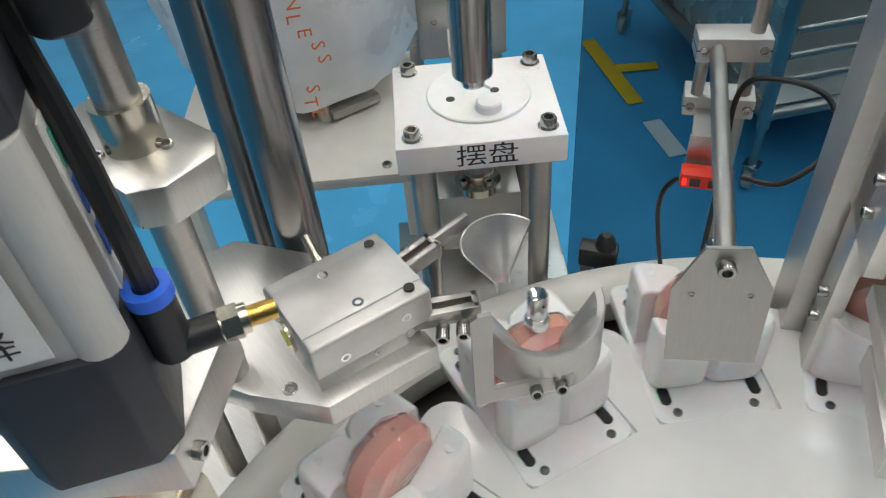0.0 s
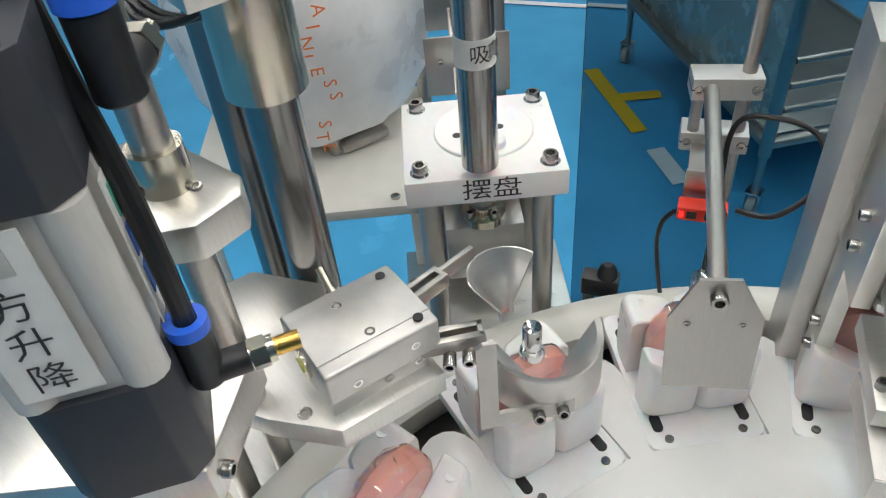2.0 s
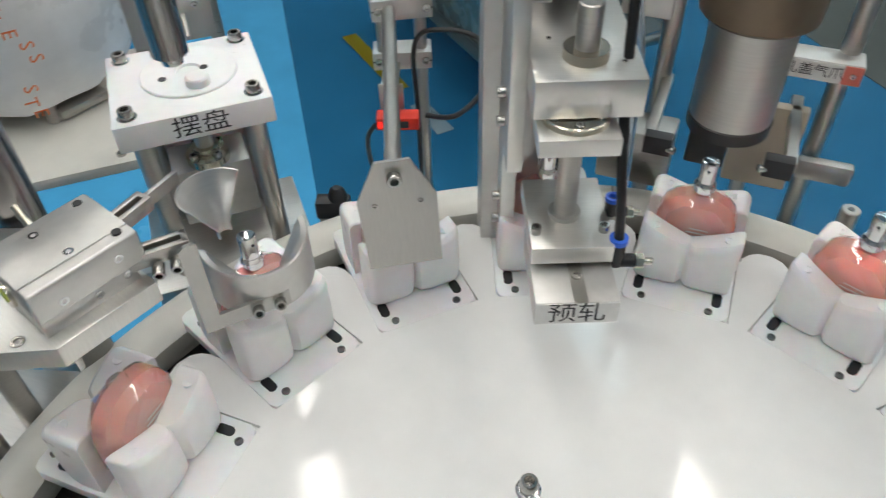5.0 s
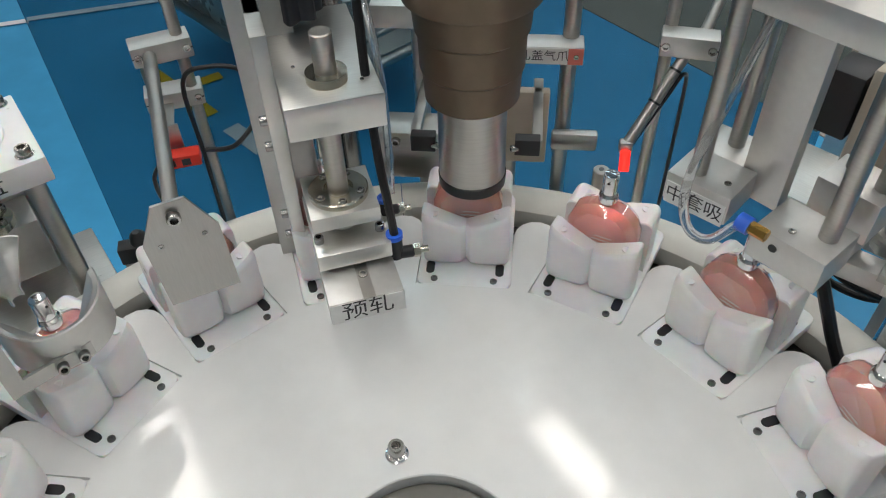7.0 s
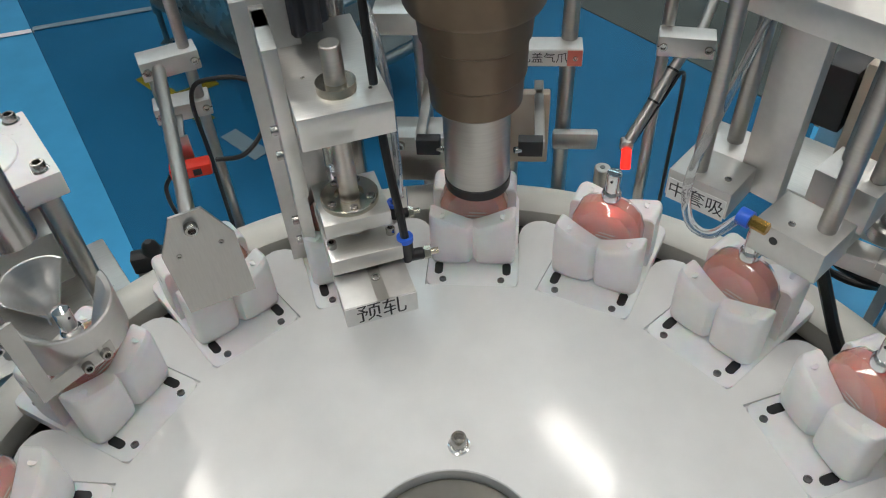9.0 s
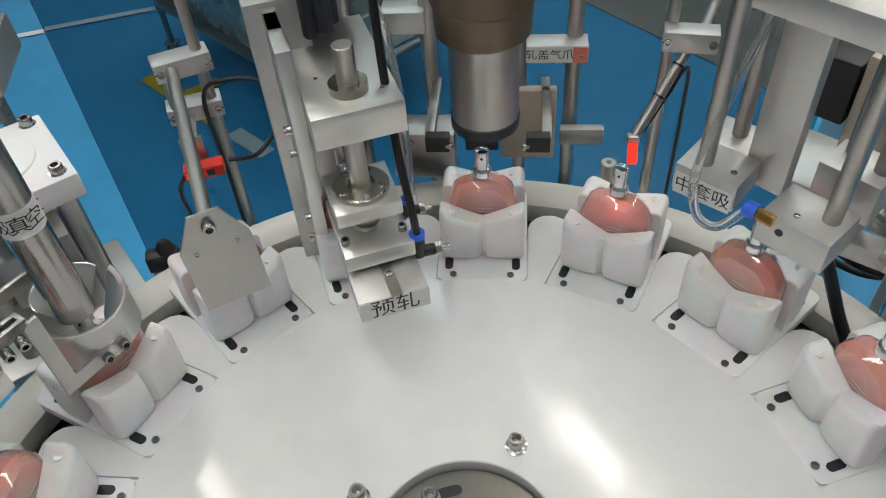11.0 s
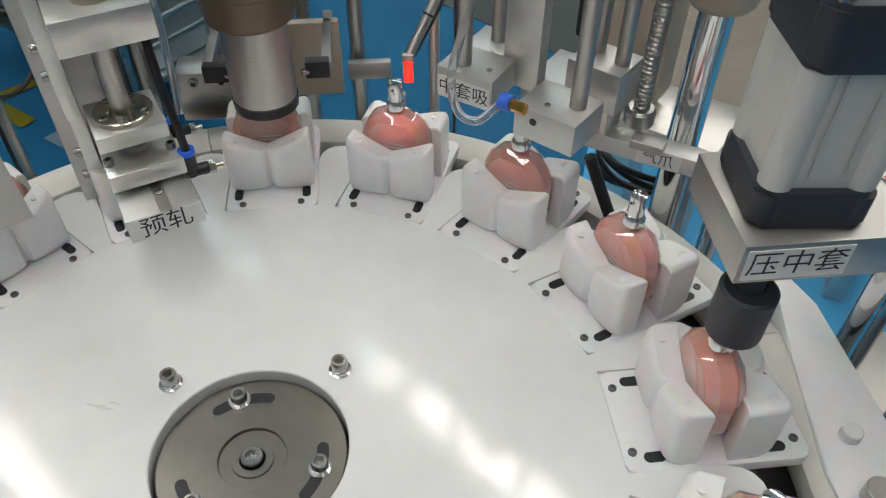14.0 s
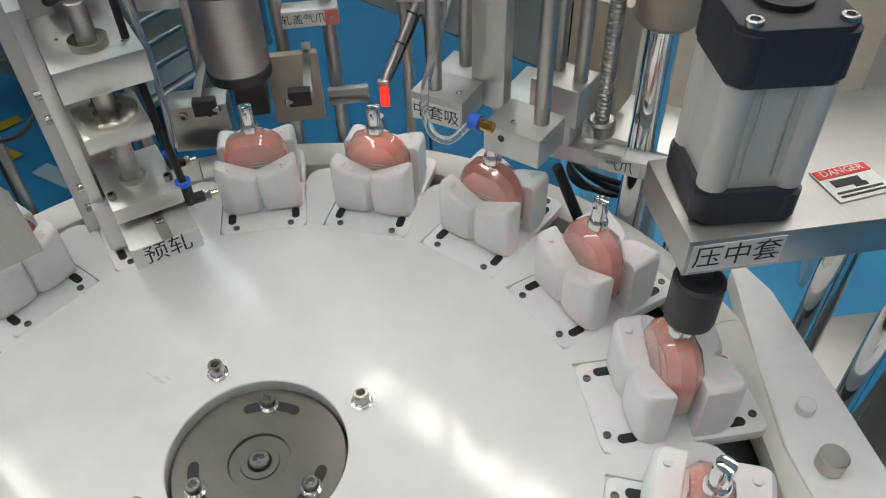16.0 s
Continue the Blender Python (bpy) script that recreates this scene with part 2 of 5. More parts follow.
# ---- hall ----
def hall():
    bm = B()
    box(bm, (0, 0, -0.05), (16, 16, 0.1))
    floor = tagged(part("floor", bm, FLOORBLUE), "glossy light blue epoxy workshop floor", "floor", kind="structure")
    for n, (c, sx, sy, ang, mat, lab) in enumerate((
            ((-1.17, 2.01), 0.44, 0.055, -39.5, YELLOW, "yellow tape mark on the blue floor"),
            ((-1.112, 2.065), 0.17, 0.05, 40.0, YELLOW, "yellow tape mark on the blue floor"),
            ((-0.84, 1.745), 0.19, 0.06, -39.0, WHITELINE, "white tape piece on the blue floor"))):
        bm = B()
        box(bm, (0, 0, 0), (sx, sy, 0.001))
        bm.transform(pose(c[0], c[1], 0.0055 + n * 0.0003, 0, 0, ang))
        tagged(part("floor_marking", bm, mat), lab, "floor marking", kind="structure")
    bm = B()
    box(bm, (0, 0, 0), (3.4, 0.035, 0.001))
    bm.transform(pose(-1.85, 2.54, 0.0060, 0, 0, 21))
    tagged(part("floor_line", bm, WHITELINE), "thin white line on the blue floor", "floor marking", kind="structure")
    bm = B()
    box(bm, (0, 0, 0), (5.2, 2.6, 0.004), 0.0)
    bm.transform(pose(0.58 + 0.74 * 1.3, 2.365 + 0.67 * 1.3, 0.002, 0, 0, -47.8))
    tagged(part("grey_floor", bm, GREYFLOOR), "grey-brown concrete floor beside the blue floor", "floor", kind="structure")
    for name, c, s in (("wall_north", (0, 6.05, 1.7), (12.2, 0.1, 3.4)), ("wall_south", (0, -4.05, 1.7), (12.2, 0.1, 3.4)),
                       ("wall_east", (6.05, 1, 1.7), (0.1, 10, 3.4)), ("wall_west", (-6.05, 1, 1.7), (0.1, 10, 3.4))):
        bm = B()
        box(bm, c, s)
        tagged(part(name, bm, WALLPAINT), "plain white painted hall wall", "wall", kind="structure")
    bm = B()
    box(bm, (0, 1, 3.45), (12.2, 10.2, 0.1))
    tagged(part("ceiling", bm, WALLPAINT), "plain white hall ceiling", "ceiling", kind="structure")


def tinted_panel():
    g = thing("safety_panel", Matrix(), "smoke-blue tinted clear safety panel behind the dial", "safety panel")
    a, b = Vector((-0.448, 0.431, 0)), Vector((0.46, 0.70, 0))
    d = (b - a).normalized()
    m = frame_of(d, (0, 0, 1), (a + b) / 2 + Vector((0, 0, 0.88)))
    bm = B()
    box(bm, (0, 0, 0), ((b - a).length, 0.006, 1.5), 0.0006)
    bm.transform(m)
    ob = part("pane", bm, TINT, g, "tinted clear acrylic pane")
    ob.visible_shadow = False
    bm = B()
    box(bm, (0, 0, -0.765), ((b - a).length, 0.03, 0.03), 0.002)
    bm.transform(m)
    part("bottom_rail", bm, ALU, g)
    for x in (-0.3, 0.3):
        bm = B()
        box(bm, (x, 0, -0.83), (0.03, 0.2, 0.098), 0.002)
        bm.transform(m)
        part("foot", bm, ALU, g)


def ceiling_lamps():
    d = Vector((0.64, -0.77, 0))
    ang = math.degrees(math.atan2(d.y, d.x))
    q = Vector((0.77, 0.64, 0))
    c0 = Vector((0.42, 1.33, 3.19))
    for i in range(-2, 3):
        for j in range(-2, 2):
            c = c0 + q * (1.35 * i) + d * (1.32 * j + 0.25)
            if abs(c.x) > 5 or not -3.2 < c.y < 5.2:
                continue
            lamp = thing("ceiling_lamp", pose(*c, 0, 0, ang), "long white fluorescent ceiling lamp", "ceiling lamp", "hall lamps")
            bm = B()
            box(bm, (0, 0, 0.05), (1.24, 0.16, 0.06), 0.006)
            part("housing", bm, GREYPAINT, lamp)
            bm = B()
            box(bm, (0, 0, 0.008), (1.20, 0.13, 0.02), 0.004)
            part("diffuser", bm, LEDLIGHT, lamp, "glowing white diffuser")
            bm = B()
            cyl(bm, (-0.4, 0, 0.08), (-0.4, 0, 0.215), 0.006, seg=10)
            part("hanger", bm, STEEL, lamp)
            bm = B()
            cyl(bm, (0.4, 0, 0.08), (0.4, 0, 0.215), 0.006, seg=10)
            part("hanger", bm, STEEL, lamp)


# ---- dial with its pucks ----
def puck_wall(side):
    """One cheek of a puck: side -1 the inner, +1 the outer. Two round lobes with a groove between them."""
    bm = B()
    n = 33
    w = 0.0418
    deep = 0.0235 if side < 0 else 0.033
    y0 = 0.0150 * side                            # face towards the bottle
    rows = []
    for i in range(n):
        x = -w * math.cos(math.pi * i / (n - 1))
        lobe = abs(abs(x) / w - 0.5) * 2          # 0 in a lobe's middle, 1 at its edges
        swell = (1 - lobe ** 4) ** 0.5 if lobe < 1 else 0.0
        back = y0 + side * (deep - 0.0085 + 0.0085 * swell)
        dip = 1 - abs(x) / w
        top = (0.0625 - 0.0175 * dip ** 0.95) if side < 0 else (0.0590 - 0.013 * max(0.0, dip - 0.15))
        edge = max(0.0, 1 - (w - abs(x)) / 0.0055)
        top -= 0.0045 * (1 - math.sqrt(1 - edge * edge))
        near = y0 - side * 0.003 * (abs(x) / w) ** 2
        s = side
        pts = [(near, 0.0), (near, top - 0.0012), (near + s * 0.0012, top), (back - s * 0.0050, top + 0.0010), (back - s * 0.0022, top - 0.0008), (back - s * 0.0004, top - 0.0040),
               (back, 0.020), (back - s * 0.0006, 0.009), (back - s * 0.0026, 0.0035), (back - s * 0.0065, 0.0)]
        rows.append([bm.verts.new((x, y, z)) for y, z in pts])
    m = len(rows[0])
    for a, b in zip(rows, rows[1:]):
        for k in range(m):
            bm.faces.new((a[k], a[(k + 1) % m], b[(k + 1) % m], b[k]))
    bm.faces.new(rows[0][::-1])
    bm.faces.new(rows[-1])
    return bm


def dial_plate_mesh():
    """Ring plate with a hub opening, and round-ended tongues between the puck pockets."""
    half, r0, r1 = 0.0456, 0.0725, 0.2753
    phi = math.asin(half / r1)
    step = radians(STEP)
    bm = B()

    def spot(r, a, z=0.0):
        return bm.verts.new((r * math.cos(a), r * math.sin(a), z))

    angles = []
    for k in range(16):
        a = math.pi / 2 - (k - 4) * step
        angles += [a + phi, a + phi * 0.66, a + phi * 0.33, a, a - phi * 0.33, a - phi * 0.66, a - phi, a - step / 2]
    lip = [spot(r0 + 0.001, a) for a in angles]
    inner = [spot(r0, a, -0.001) for a in angles]
    flat = [1.0, 0.66, 0.33, 0.0, 0.33, 0.66, 1.0]
    outer = [spot(r1 if i % 8 == 7 else r1 * math.cos(phi) / math.cos(phi * flat[i % 8]), a) for i, a in enumerate(angles)]
    n = len(angles)
    top = []
    for i in range(n):
        j = (i + 1) % n
        bm.faces.new((lip[i], lip[j], inner[j], inner[i]))
        top.append(bm.faces.new((lip[j], lip[i], outer[i], outer[j])))
    for k in range(16):
        a = math.pi / 2 - (k - 4) * step
        o, t = Vector((math.cos(a), math.sin(a))), Vector((math.sin(a), -math.cos(a)))
        o2, t2 = Vector((math.cos(a - step), math.sin(a - step))), Vector((math.sin(a - step), -math.cos(a - step)))
        b = a - step / 2
        ob, tb = Vector((math.cos(b), math.sin(b))), Vector((math.sin(b), -math.cos(b)))
        first, last = o * 0.345 + t * half, o2 * 0.345 - t2 * half
        w = (last - first).length / 2
        mid = (first + last) / 2
        loop = [outer[8 * k + 6], bm.verts.new((*(o * 0.300 + t * half), 0)), bm.verts.new((*first, 0))]
        for f in (-1.25, -0.9, -0.5, 0.0, 0.5, 0.9, 1.25):
            q = mid + ob * 0.027 * math.cos(f) ** 0.8 + tb * w * 1.0 * math.sin(f)
            loop.append(bm.verts.new((*q, 0)))
        loop += [bm.verts.new((*last, 0)), bm.verts.new((*(o2 * 0.300 - t2 * half), 0)), outer[(8 * k + 8) % n], outer[8 * k + 7]]
        top.append(bm.faces.new(loop))
    faces = [list(f.verts) for f in top]
    r = bmesh.ops.extrude_face_region(bm, geom=top)
    bmesh.ops.translate(bm, vec=(0, 0, -0.022), verts=[v for v in r["geom"] if isinstance(v, bmesh.types.BMVert)])
    for vs in faces:
        if bm.faces.get(vs) is None:
            bm.faces.new(vs)
    return bm


def build_dial():
    d = thing("rotary_dial", Matrix.Translation((0, 0, TOP)), "white plastic indexing dial carrying sixteen bottle pucks", "rotary table")
    part("dial_plate", dial_plate_mesh(), DIALW, d)
    bm = B()
    pipe(bm, (0, 0, -0.0215), (0, 0, -0.0042), 0.340, 0.255, 96)
    part("under_plate", bm, DIALW, d)
    # steel hub, sunk a little below the face
    bm = B()
    lathe(bm, [(0.0705, -0.03), (0.0705, -0.010), (0.0695, -0.009), (0.0255, -0.009), (0.0250, -0.0098), (0.0248, -0.012), (0.0160, -0.012), (0.0155, -0.0105), (0.0100, -0.0105), (0.0095, -0.016)], 96)
    hub = part("hub", bm, HUBSTEEL, d, "brushed steel hub disc with slots")
    bm = B()
    lathe(bm, [(0.0150, -0.0125), (0.0150, -0.0113), (0.0098, -0.0113), (0.0098, -0.0125)], 40)
    part("seal_ring", bm, BLACK, d)
    screw(d, (0, 0, -0.012), r=0.0085, h=0.006, name="centre_screw")
    for a in (-26, 94, 214):
        # black strip on the hub face, colouring in the shade of a curved opening
        bm = B()
        pts = []
        for i in range(9):
            b = radians(a - 22 + 44 * i / 8)
            pts.append((0.0525, b))
        outer = [((r + 0.0045) * math.cos(b), (r + 0.0045) * math.sin(b)) for r, b in pts]
        inner = [((r - 0.0045) * math.cos(b), (r - 0.0045) * math.sin(b)) for r, b in pts]
        ends = []
        for r, b, sg in ((0.0525, pts[-1][1], 1), (0.0525, pts[0][1], -1)):
            ends.append([(r * math.cos(b) + 0.0045 * math.cos(b + sg * q), r * math.sin(b) + 0.0045 * math.sin(b + sg * q)) for q in (0.6, 1.2, 1.57, 2.0, 2.6)])
        prism(bm, outer + ends[0] + inner[::-1] + ends[1][::-1], -0.0093, -0.0086)
        part("slot_shade", bm, BLACK, d, "black strip standing for the shade in a curved opening")
        b = radians(a + 3)
        p = Vector((0.0525 * math.cos(b), 0.0525 * math.sin(b), -0.0085))
        bm = B()
        lathe(bm, [(0.0088, 0), (0.0088, 0.0018), (0.006, 0.0018)], 24, Matrix.Translation(p))
        part("washer", bm, CHROME, d)
        screw(d, p + Vector((0, 0, 0.0018)), r=0.0066, h=0.009, name="bolt")
    for i in range(4):
        b = radians(67.5 + 90 * i + 0.0)
        p = Vector((0.094 * math.cos(b), 0.094 * math.sin(b), 0))
        bm = B()
        lathe(bm, [(0.0092, 0), (0.0092, 0.002), (0.0078, 0.0024), (0.0074, 0.0036), (0.005, 0.0036)], 28, Matrix.Translation(p))
        part("washer", bm, CHROME, d)
        screw(d, p + Vector((0, 0, 0.0036)), r=0.0066, h=0.0105, name="bolt")
    # grey rub marks on the face
    for r, a, l, w in ((0.1280, 269.5, 0.026, 0.0030), (0.1200, 266.5, 0.010, 0.0020)):
        bm = B()
        n = 9
        edge = [(l * (i / (n - 1) - 0.5), w * math.sin(math.pi * i / (n - 1)) * (0.6 + 0.4 * math.sin(5.0 * i + a))) for i in range(n)]
        prism(bm, edge + [(x, -0.7 * y - 0.0002) for x, y in edge[::-1]], 0.0, 0.0001, Matrix.Rotation(radians(a), 4, "Z") @ Matrix.Translation((r, 0, 0)) @ Matrix.Rotation(radians(4), 4, "Z"))
        part("rub_mark", bm, RUBMARK, d, "faint grey rub mark")
    # pucks
    bm = B()
    w, y0, y1, c = 0.0452, -0.0635, 0.0765, 0.008
    prism(bm, [(-w + c, y0), (w - c, y0), (w - 0.0024, y0 + 0.0024), (w, y0 + c), (w, y1 - c), (w - 0.0024, y1 - 0.0024), (w - c, y1), (-w + c, y1), (-w + 0.0024, y1 - 0.0024), (-w, y1 - c), (-w, y0 + c), (-w + 0.0024, y0 + 0.0024)], -0.012, -0.0012, None, 0.0008)
    base = finish(bm, "puck_base", POM)
    wi, wo = finish(puck_wall(-1), "inner_cheek", POM), finish(puck_wall(1), "outer_cheek", POM)
    # flat black plate that paints the shade inside an opening of the base
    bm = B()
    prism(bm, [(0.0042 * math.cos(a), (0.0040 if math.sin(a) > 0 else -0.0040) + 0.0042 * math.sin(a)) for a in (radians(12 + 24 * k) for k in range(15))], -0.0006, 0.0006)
    slot_shade = finish(bm, "slot_shade", BLACK)
    bm = B()
    lathe(bm, [(0.0040, 0), (0.0040, 0.0004), (0.0034, 0.0004), (0.0031, -0.006)], 20)
    hole = finish(bm, "dowel_hole", POM)
    for k in range(16):
        p = new("puck", base)
        p.parent = d
        p.matrix_basis = Matrix.Rotation(radians(-(k - 4) * STEP), 4, "Z") @ Matrix.Translation((0, AXIS, 0))
        for nm, me in (("inner_cheek", wi), ("outer_cheek", wo)):
            q = new(nm, me)
            q.parent = p
            q.matrix_basis = Matrix.Translation((0, 0, -0.0012))
        for x, y, z in ((-0.0300, -0.0265, 0.0570), (0.0300, -0.0265, 0.0570), (-0.0290, 0.034, 0.0567), (0.0290, 0.034, 0.0567)):
            q = new("dowel_hole", hole)
            q.parent = p
            q.matrix_basis = Matrix.Translation((x, y, z)) @ Matrix.Rotation(radians(-10 if x < 0 else 10), 4, "Y")
        for x, y in ((-0.0286, -0.0555), (0.0286, -0.0555), (-0.0286, 0.068), (0.0286, 0.068)):
            screw(p, (x, y, -0.0010), r=0.0034, h=0.0015, mat=SCREWGREY)
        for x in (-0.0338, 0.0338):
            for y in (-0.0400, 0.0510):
                q = new("slot_shade", slot_shade)
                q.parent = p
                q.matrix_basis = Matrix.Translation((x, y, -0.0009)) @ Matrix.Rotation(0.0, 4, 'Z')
    return d


# ---- bottles ----
def bottle_outline(w, h, c):
    return [(-w + c, 0), (w - c, 0), (w, c * 0.8), (w, h - c * 1.05), (w - c * 0.95, h), (-w + c * 0.95, h), (-w, h - c * 1.05), (-w, c * 0.8)]


def bottle(m):
    b = thing("perfume_bottle", m, "faceted clear glass bottle of pink perfume in a white puck", "perfume bottle", "bottles on the dial")
    stand = Matrix.Rotation(radians(90), 4, "X")
    bm = B()
    prism(bm, bottle_outline(0.0335, 0.0815, 0.0175), -0.0150, 0.0150, stand, 0.0078, 1)
    cyl(bm, (0, 0, 0.080), (0, 0, 0.0855), 0.0072, seg=24)
    part("glass_body", bm, GLASS, b, "clear glass with bevelled facets").visible_shadow = False
    bm = B()
    prism(bm, [(x * 0.968, 0.0032 + y * 0.945) for x, y in bottle_outline(0.0335, 0.0815, 0.0175)], -0.0136, 0.0136, stand, 0.0076, 1)
    part("perfume", bm, LIQUID, b, "pink liquid filling")
    bm = B()
    leaf = [(0.0195 * math.sin(math.pi * i / 12) * f, 0.006 + 0.066 * i / 12) for f, r in ((1, range(13)), (-1, range(11, 0, -1))) for i in r]
    prism(bm, leaf, 0.0130, 0.0156, stand, 0.0006, 1)
    part("front_facet", bm, GLASS, b, "raised leaf-shaped glass facet").visible_shadow = False
    bm = B()
    cyl(bm, (0, 0, 0.010), (0, 0, 0.080), 0.0016, seg=10)
    part("dip_tube", bm, CLEAR, b, "thin clear dip tube")
    for i, (z, w) in enumerate(((0.052, 0.016), (0.048, 0.020), (0.044, 0.018), (0.040, 0.020), (0.036, 0.014))):
        bm = B()
        box(bm, (0.004, -0.0158, z), (w, 0.0003, 0.0012))
        part("print_line", bm, GREYPAINT, b)
    return b


def pump_top(m):
    p = thing("spray_pump", m, "polished silver spray pump seated on a bottle neck", "spray pump", "pumps on the bottles")
    bm = B()
    lathe(bm, [(0.0078, 0), (0.0090, 0.0012), (0.0090, 0.0065), (0.0082, 0.0085), (0.0072, 0.0100)], 28)
    part("crimp_collar", bm, CHROME, p)
    bm = B()
    lathe(bm, [(0.0068, 0.0095), (0.0070, 0.0290), (0.0064, 0.0302), (0.0030, 0.0308)], 28)
    act = part("actuator", bm, CHROME, p)
    bm = B()
    cyl(bm, (0, -0.0066, 0.024), (0, -0.0074, 0.024), 0.0012, seg=10)
    part("nozzle", bm, BLACK, act)
    return p


# ---- machine frame round the dial ----
def machine_frame():
    bm = B()
    lathe(bm, [(0.40, 0.02), (0.42, 0.04), (0.42, TOP - 0.085), (0.40, TOP - 0.08)], 16)
    tagged(part("machine_cabinet", bm, GREYPAINT), "light grey painted machine cabinet under the dial", "machine cabinet")
    bm = B()
    lathe(bm, [(0.47, TOP - 0.085), (0.475, TOP - 0.080), (0.475, TOP - 0.070), (0.470, TOP - 0.066)], 64)
    tagged(part("machine_deck", bm, DARKDECK), "dark grey steel deck plate under the dial", "machine deck")
    bm = B()
    prism(bm, [(-0.42, 0.0), (-0.50, 0.075), (-0.58, 0.05), (-0.58, -0.30), (-0.33, -0.36)], TOP - 0.092, TOP - 0.073, None, 0.002)
    tagged(part("side_deck", bm, MILLED), "light grey steel deck plate beside the guard ring", "machine deck")
    prof = [(0.424, -0.058), (0.418, -0.052), (0.415, -0.040), (0.418, -0.028), (0.427, -0.021), (0.440, -0.019), (0.454, -0.022), (0.464, -0.030), (0.468, -0.044), (0.466, -0.060)]
    ring = thing("guard_ring", Matrix.Translation((0, 0, TOP)), "rounded cream plastic guard ring round the dial", "guard ring")
    for q in range(4):
        bm = B()
        n, gap = 32, 0.0012
        rows = []
        for i in range(n + 1):
            a = radians(11 + 90 * q) + gap + (math.pi / 2 - 2 * gap) * i / n
            rows.append([bm.verts.new((r * math.cos(a), r * math.sin(a), z)) for r, z in prof])
        for a, b in zip(rows, rows[1:]):
            for k in range(len(prof)):
                bm.faces.new((a[k], a[(k + 1) % len(prof)], b[(k + 1) % len(prof)], b[k]))
        bm.faces.new(rows[0][::-1])
        bm.faces.new(rows[-1])
        part("ring_segment", bm, RINGW, ring)
    st = thing("ring_stud", Matrix.Translation(at(0.486, 1.573, 0)), "round steel stud standing on the guard ring", "stud")
    bm = B()
    cyl(bm, (0, 0, -0.024), (0, 0, 0.0155), 0.0088, seg=28, bev=0.001)
    part("stud_body", bm, STEEL, st)
    bm = B()
    cyl(bm, (0, 0, 0.0150), (0, 0, 0.0162), 0.0030, seg=18, bev=0.0003)
    part("stud_centre", bm, SCREWGREY, st)
    g = thing("side_table", Matrix.Translation((0, 0, TOP)), "white plastic side table panel beside the dial", "side table")
    bm = B()
    poly = [(0.425, -0.42), (0.425, -0.05), (0.440, 0.028), (0.462, 0.120), (0.468, 0.150), (0.484, 0.150), (0.495, 0.113), (0.495, -0.42)]
    prism(bm, poly, -0.044, -0.0175, None, 0.003)
    part("table_panel", bm, POM, g)
    for x, y, r, h in ((0.4568, -0.0227, 0.008, 0.010), (0.4505, -0.0753, 0.0115, 0.016)):
        bm = B()
        cyl(bm, (x, y, -0.0175), (x, y, -0.0175 + h), r, seg=28, bev=0.001)
        part("stud", bm, DIALW if r < 0.01 else STEEL, g)
    for x, y in ((0.46, -0.35), (0.46, 0.10)):
        bm = B()
        cyl(bm, (x, y, -TOP), (x, y, -0.044), 0.017, seg=24)
        part("leg", bm, DARKSTEEL, g)


def clamp_block(parent, c, x, w=0.064, d=0.026, h=0.020, name="clamp"):
    """Aluminium cross clamp with a slit and a screw; x: its long direction."""
    m = frame_of(x, (0, 0, 1), c)
    bm = B()
    box(bm, (0, 0, 0.0), (w, d, h), 0.0012)
    bm.transform(m)
    ob = part(name, bm, ALU, parent)
    for s in (-1, 1):
        bm = B()
        box(bm, (s * w * 0.44, 0, 0), (w * 0.13, d * 1.01, 0.0012))
        bm.transform(m)
        part("slit", bm, BLACK, ob)
        screw(ob, m @ Vector((s * w * 0.40, -d / 2, 0.0)), m.to_3x3() @ Vector((0, -1, 0)), r=0.0038, h=0.002)
    return ob


def rod(parent, p0, p1, r, mat=None, name="rod", seg=28, bev=0.0008):
    bm = B()
    cyl(bm, p0, p1, r, seg=seg, bev=bev)
    return part(name, bm, mat or STEEL, parent)


def elbow(parent, p, out, up=0.028, r=0.007):
    """Black push-in elbow with a blue release ring on top."""
    p, out = Vector(p), Vector(out).normalized()
    bm = B()
    cyl(bm, p, p + Vector((0, 0, up)), r, seg=24, bev=0.001)
    cyl(bm, p + Vector((0, 0, r * 0.6)), p + Vector((0, 0, r * 0.6)) + out * r * 2.4, r * 0.86, seg=20, bev=0.001)
    body = part("elbow_fitting", bm, BLACK, parent, "black push-in elbow fitting")
    bm = B()
    pipe(bm, p + Vector((0, 0, up)), p + Vector((0, 0, up + r * 0.75)), r * 1.12, r * 0.62, 24)
    part("release_ring", bm, BLUE, body, "blue release ring")
    bm = B()
    q = p + Vector((0, 0, r * 0.6)) + out * r * 2.4
    cyl(bm, q, q + out * r * 0.9, r * 0.95, seg=6)
    cyl(bm, q + out * r * 0.9, q + out * r * 2.0, r * 0.45, seg=14)
    part("thread_nut", bm, NICKEL, body)
    return body


def barrel_outline(w, r):
    """Extruded profile: a round lobe at each corner, flat faces set back between them."""
    pts = []
    c = w - r
    for q, (sx, sy) in enumerate(((1, 1), (-1, 1), (-1, -1), (1, -1))):
        for i in range(9):
            a = radians(90 * q - 55 + 200 * i / 8)
            pts.append((sx * c + r * math.cos(a), sy * c + r * math.sin(a)))
    return pts


# ---- station of the jaws and the suction tube ----
F = Vector((0.31, 0.95, 0)).normalized()      # reach of the jaws
SIDE = Vector((0.95, -0.31, 0)).normalized()  # way in which they open
ST1 = at(-1.107, 0.458)


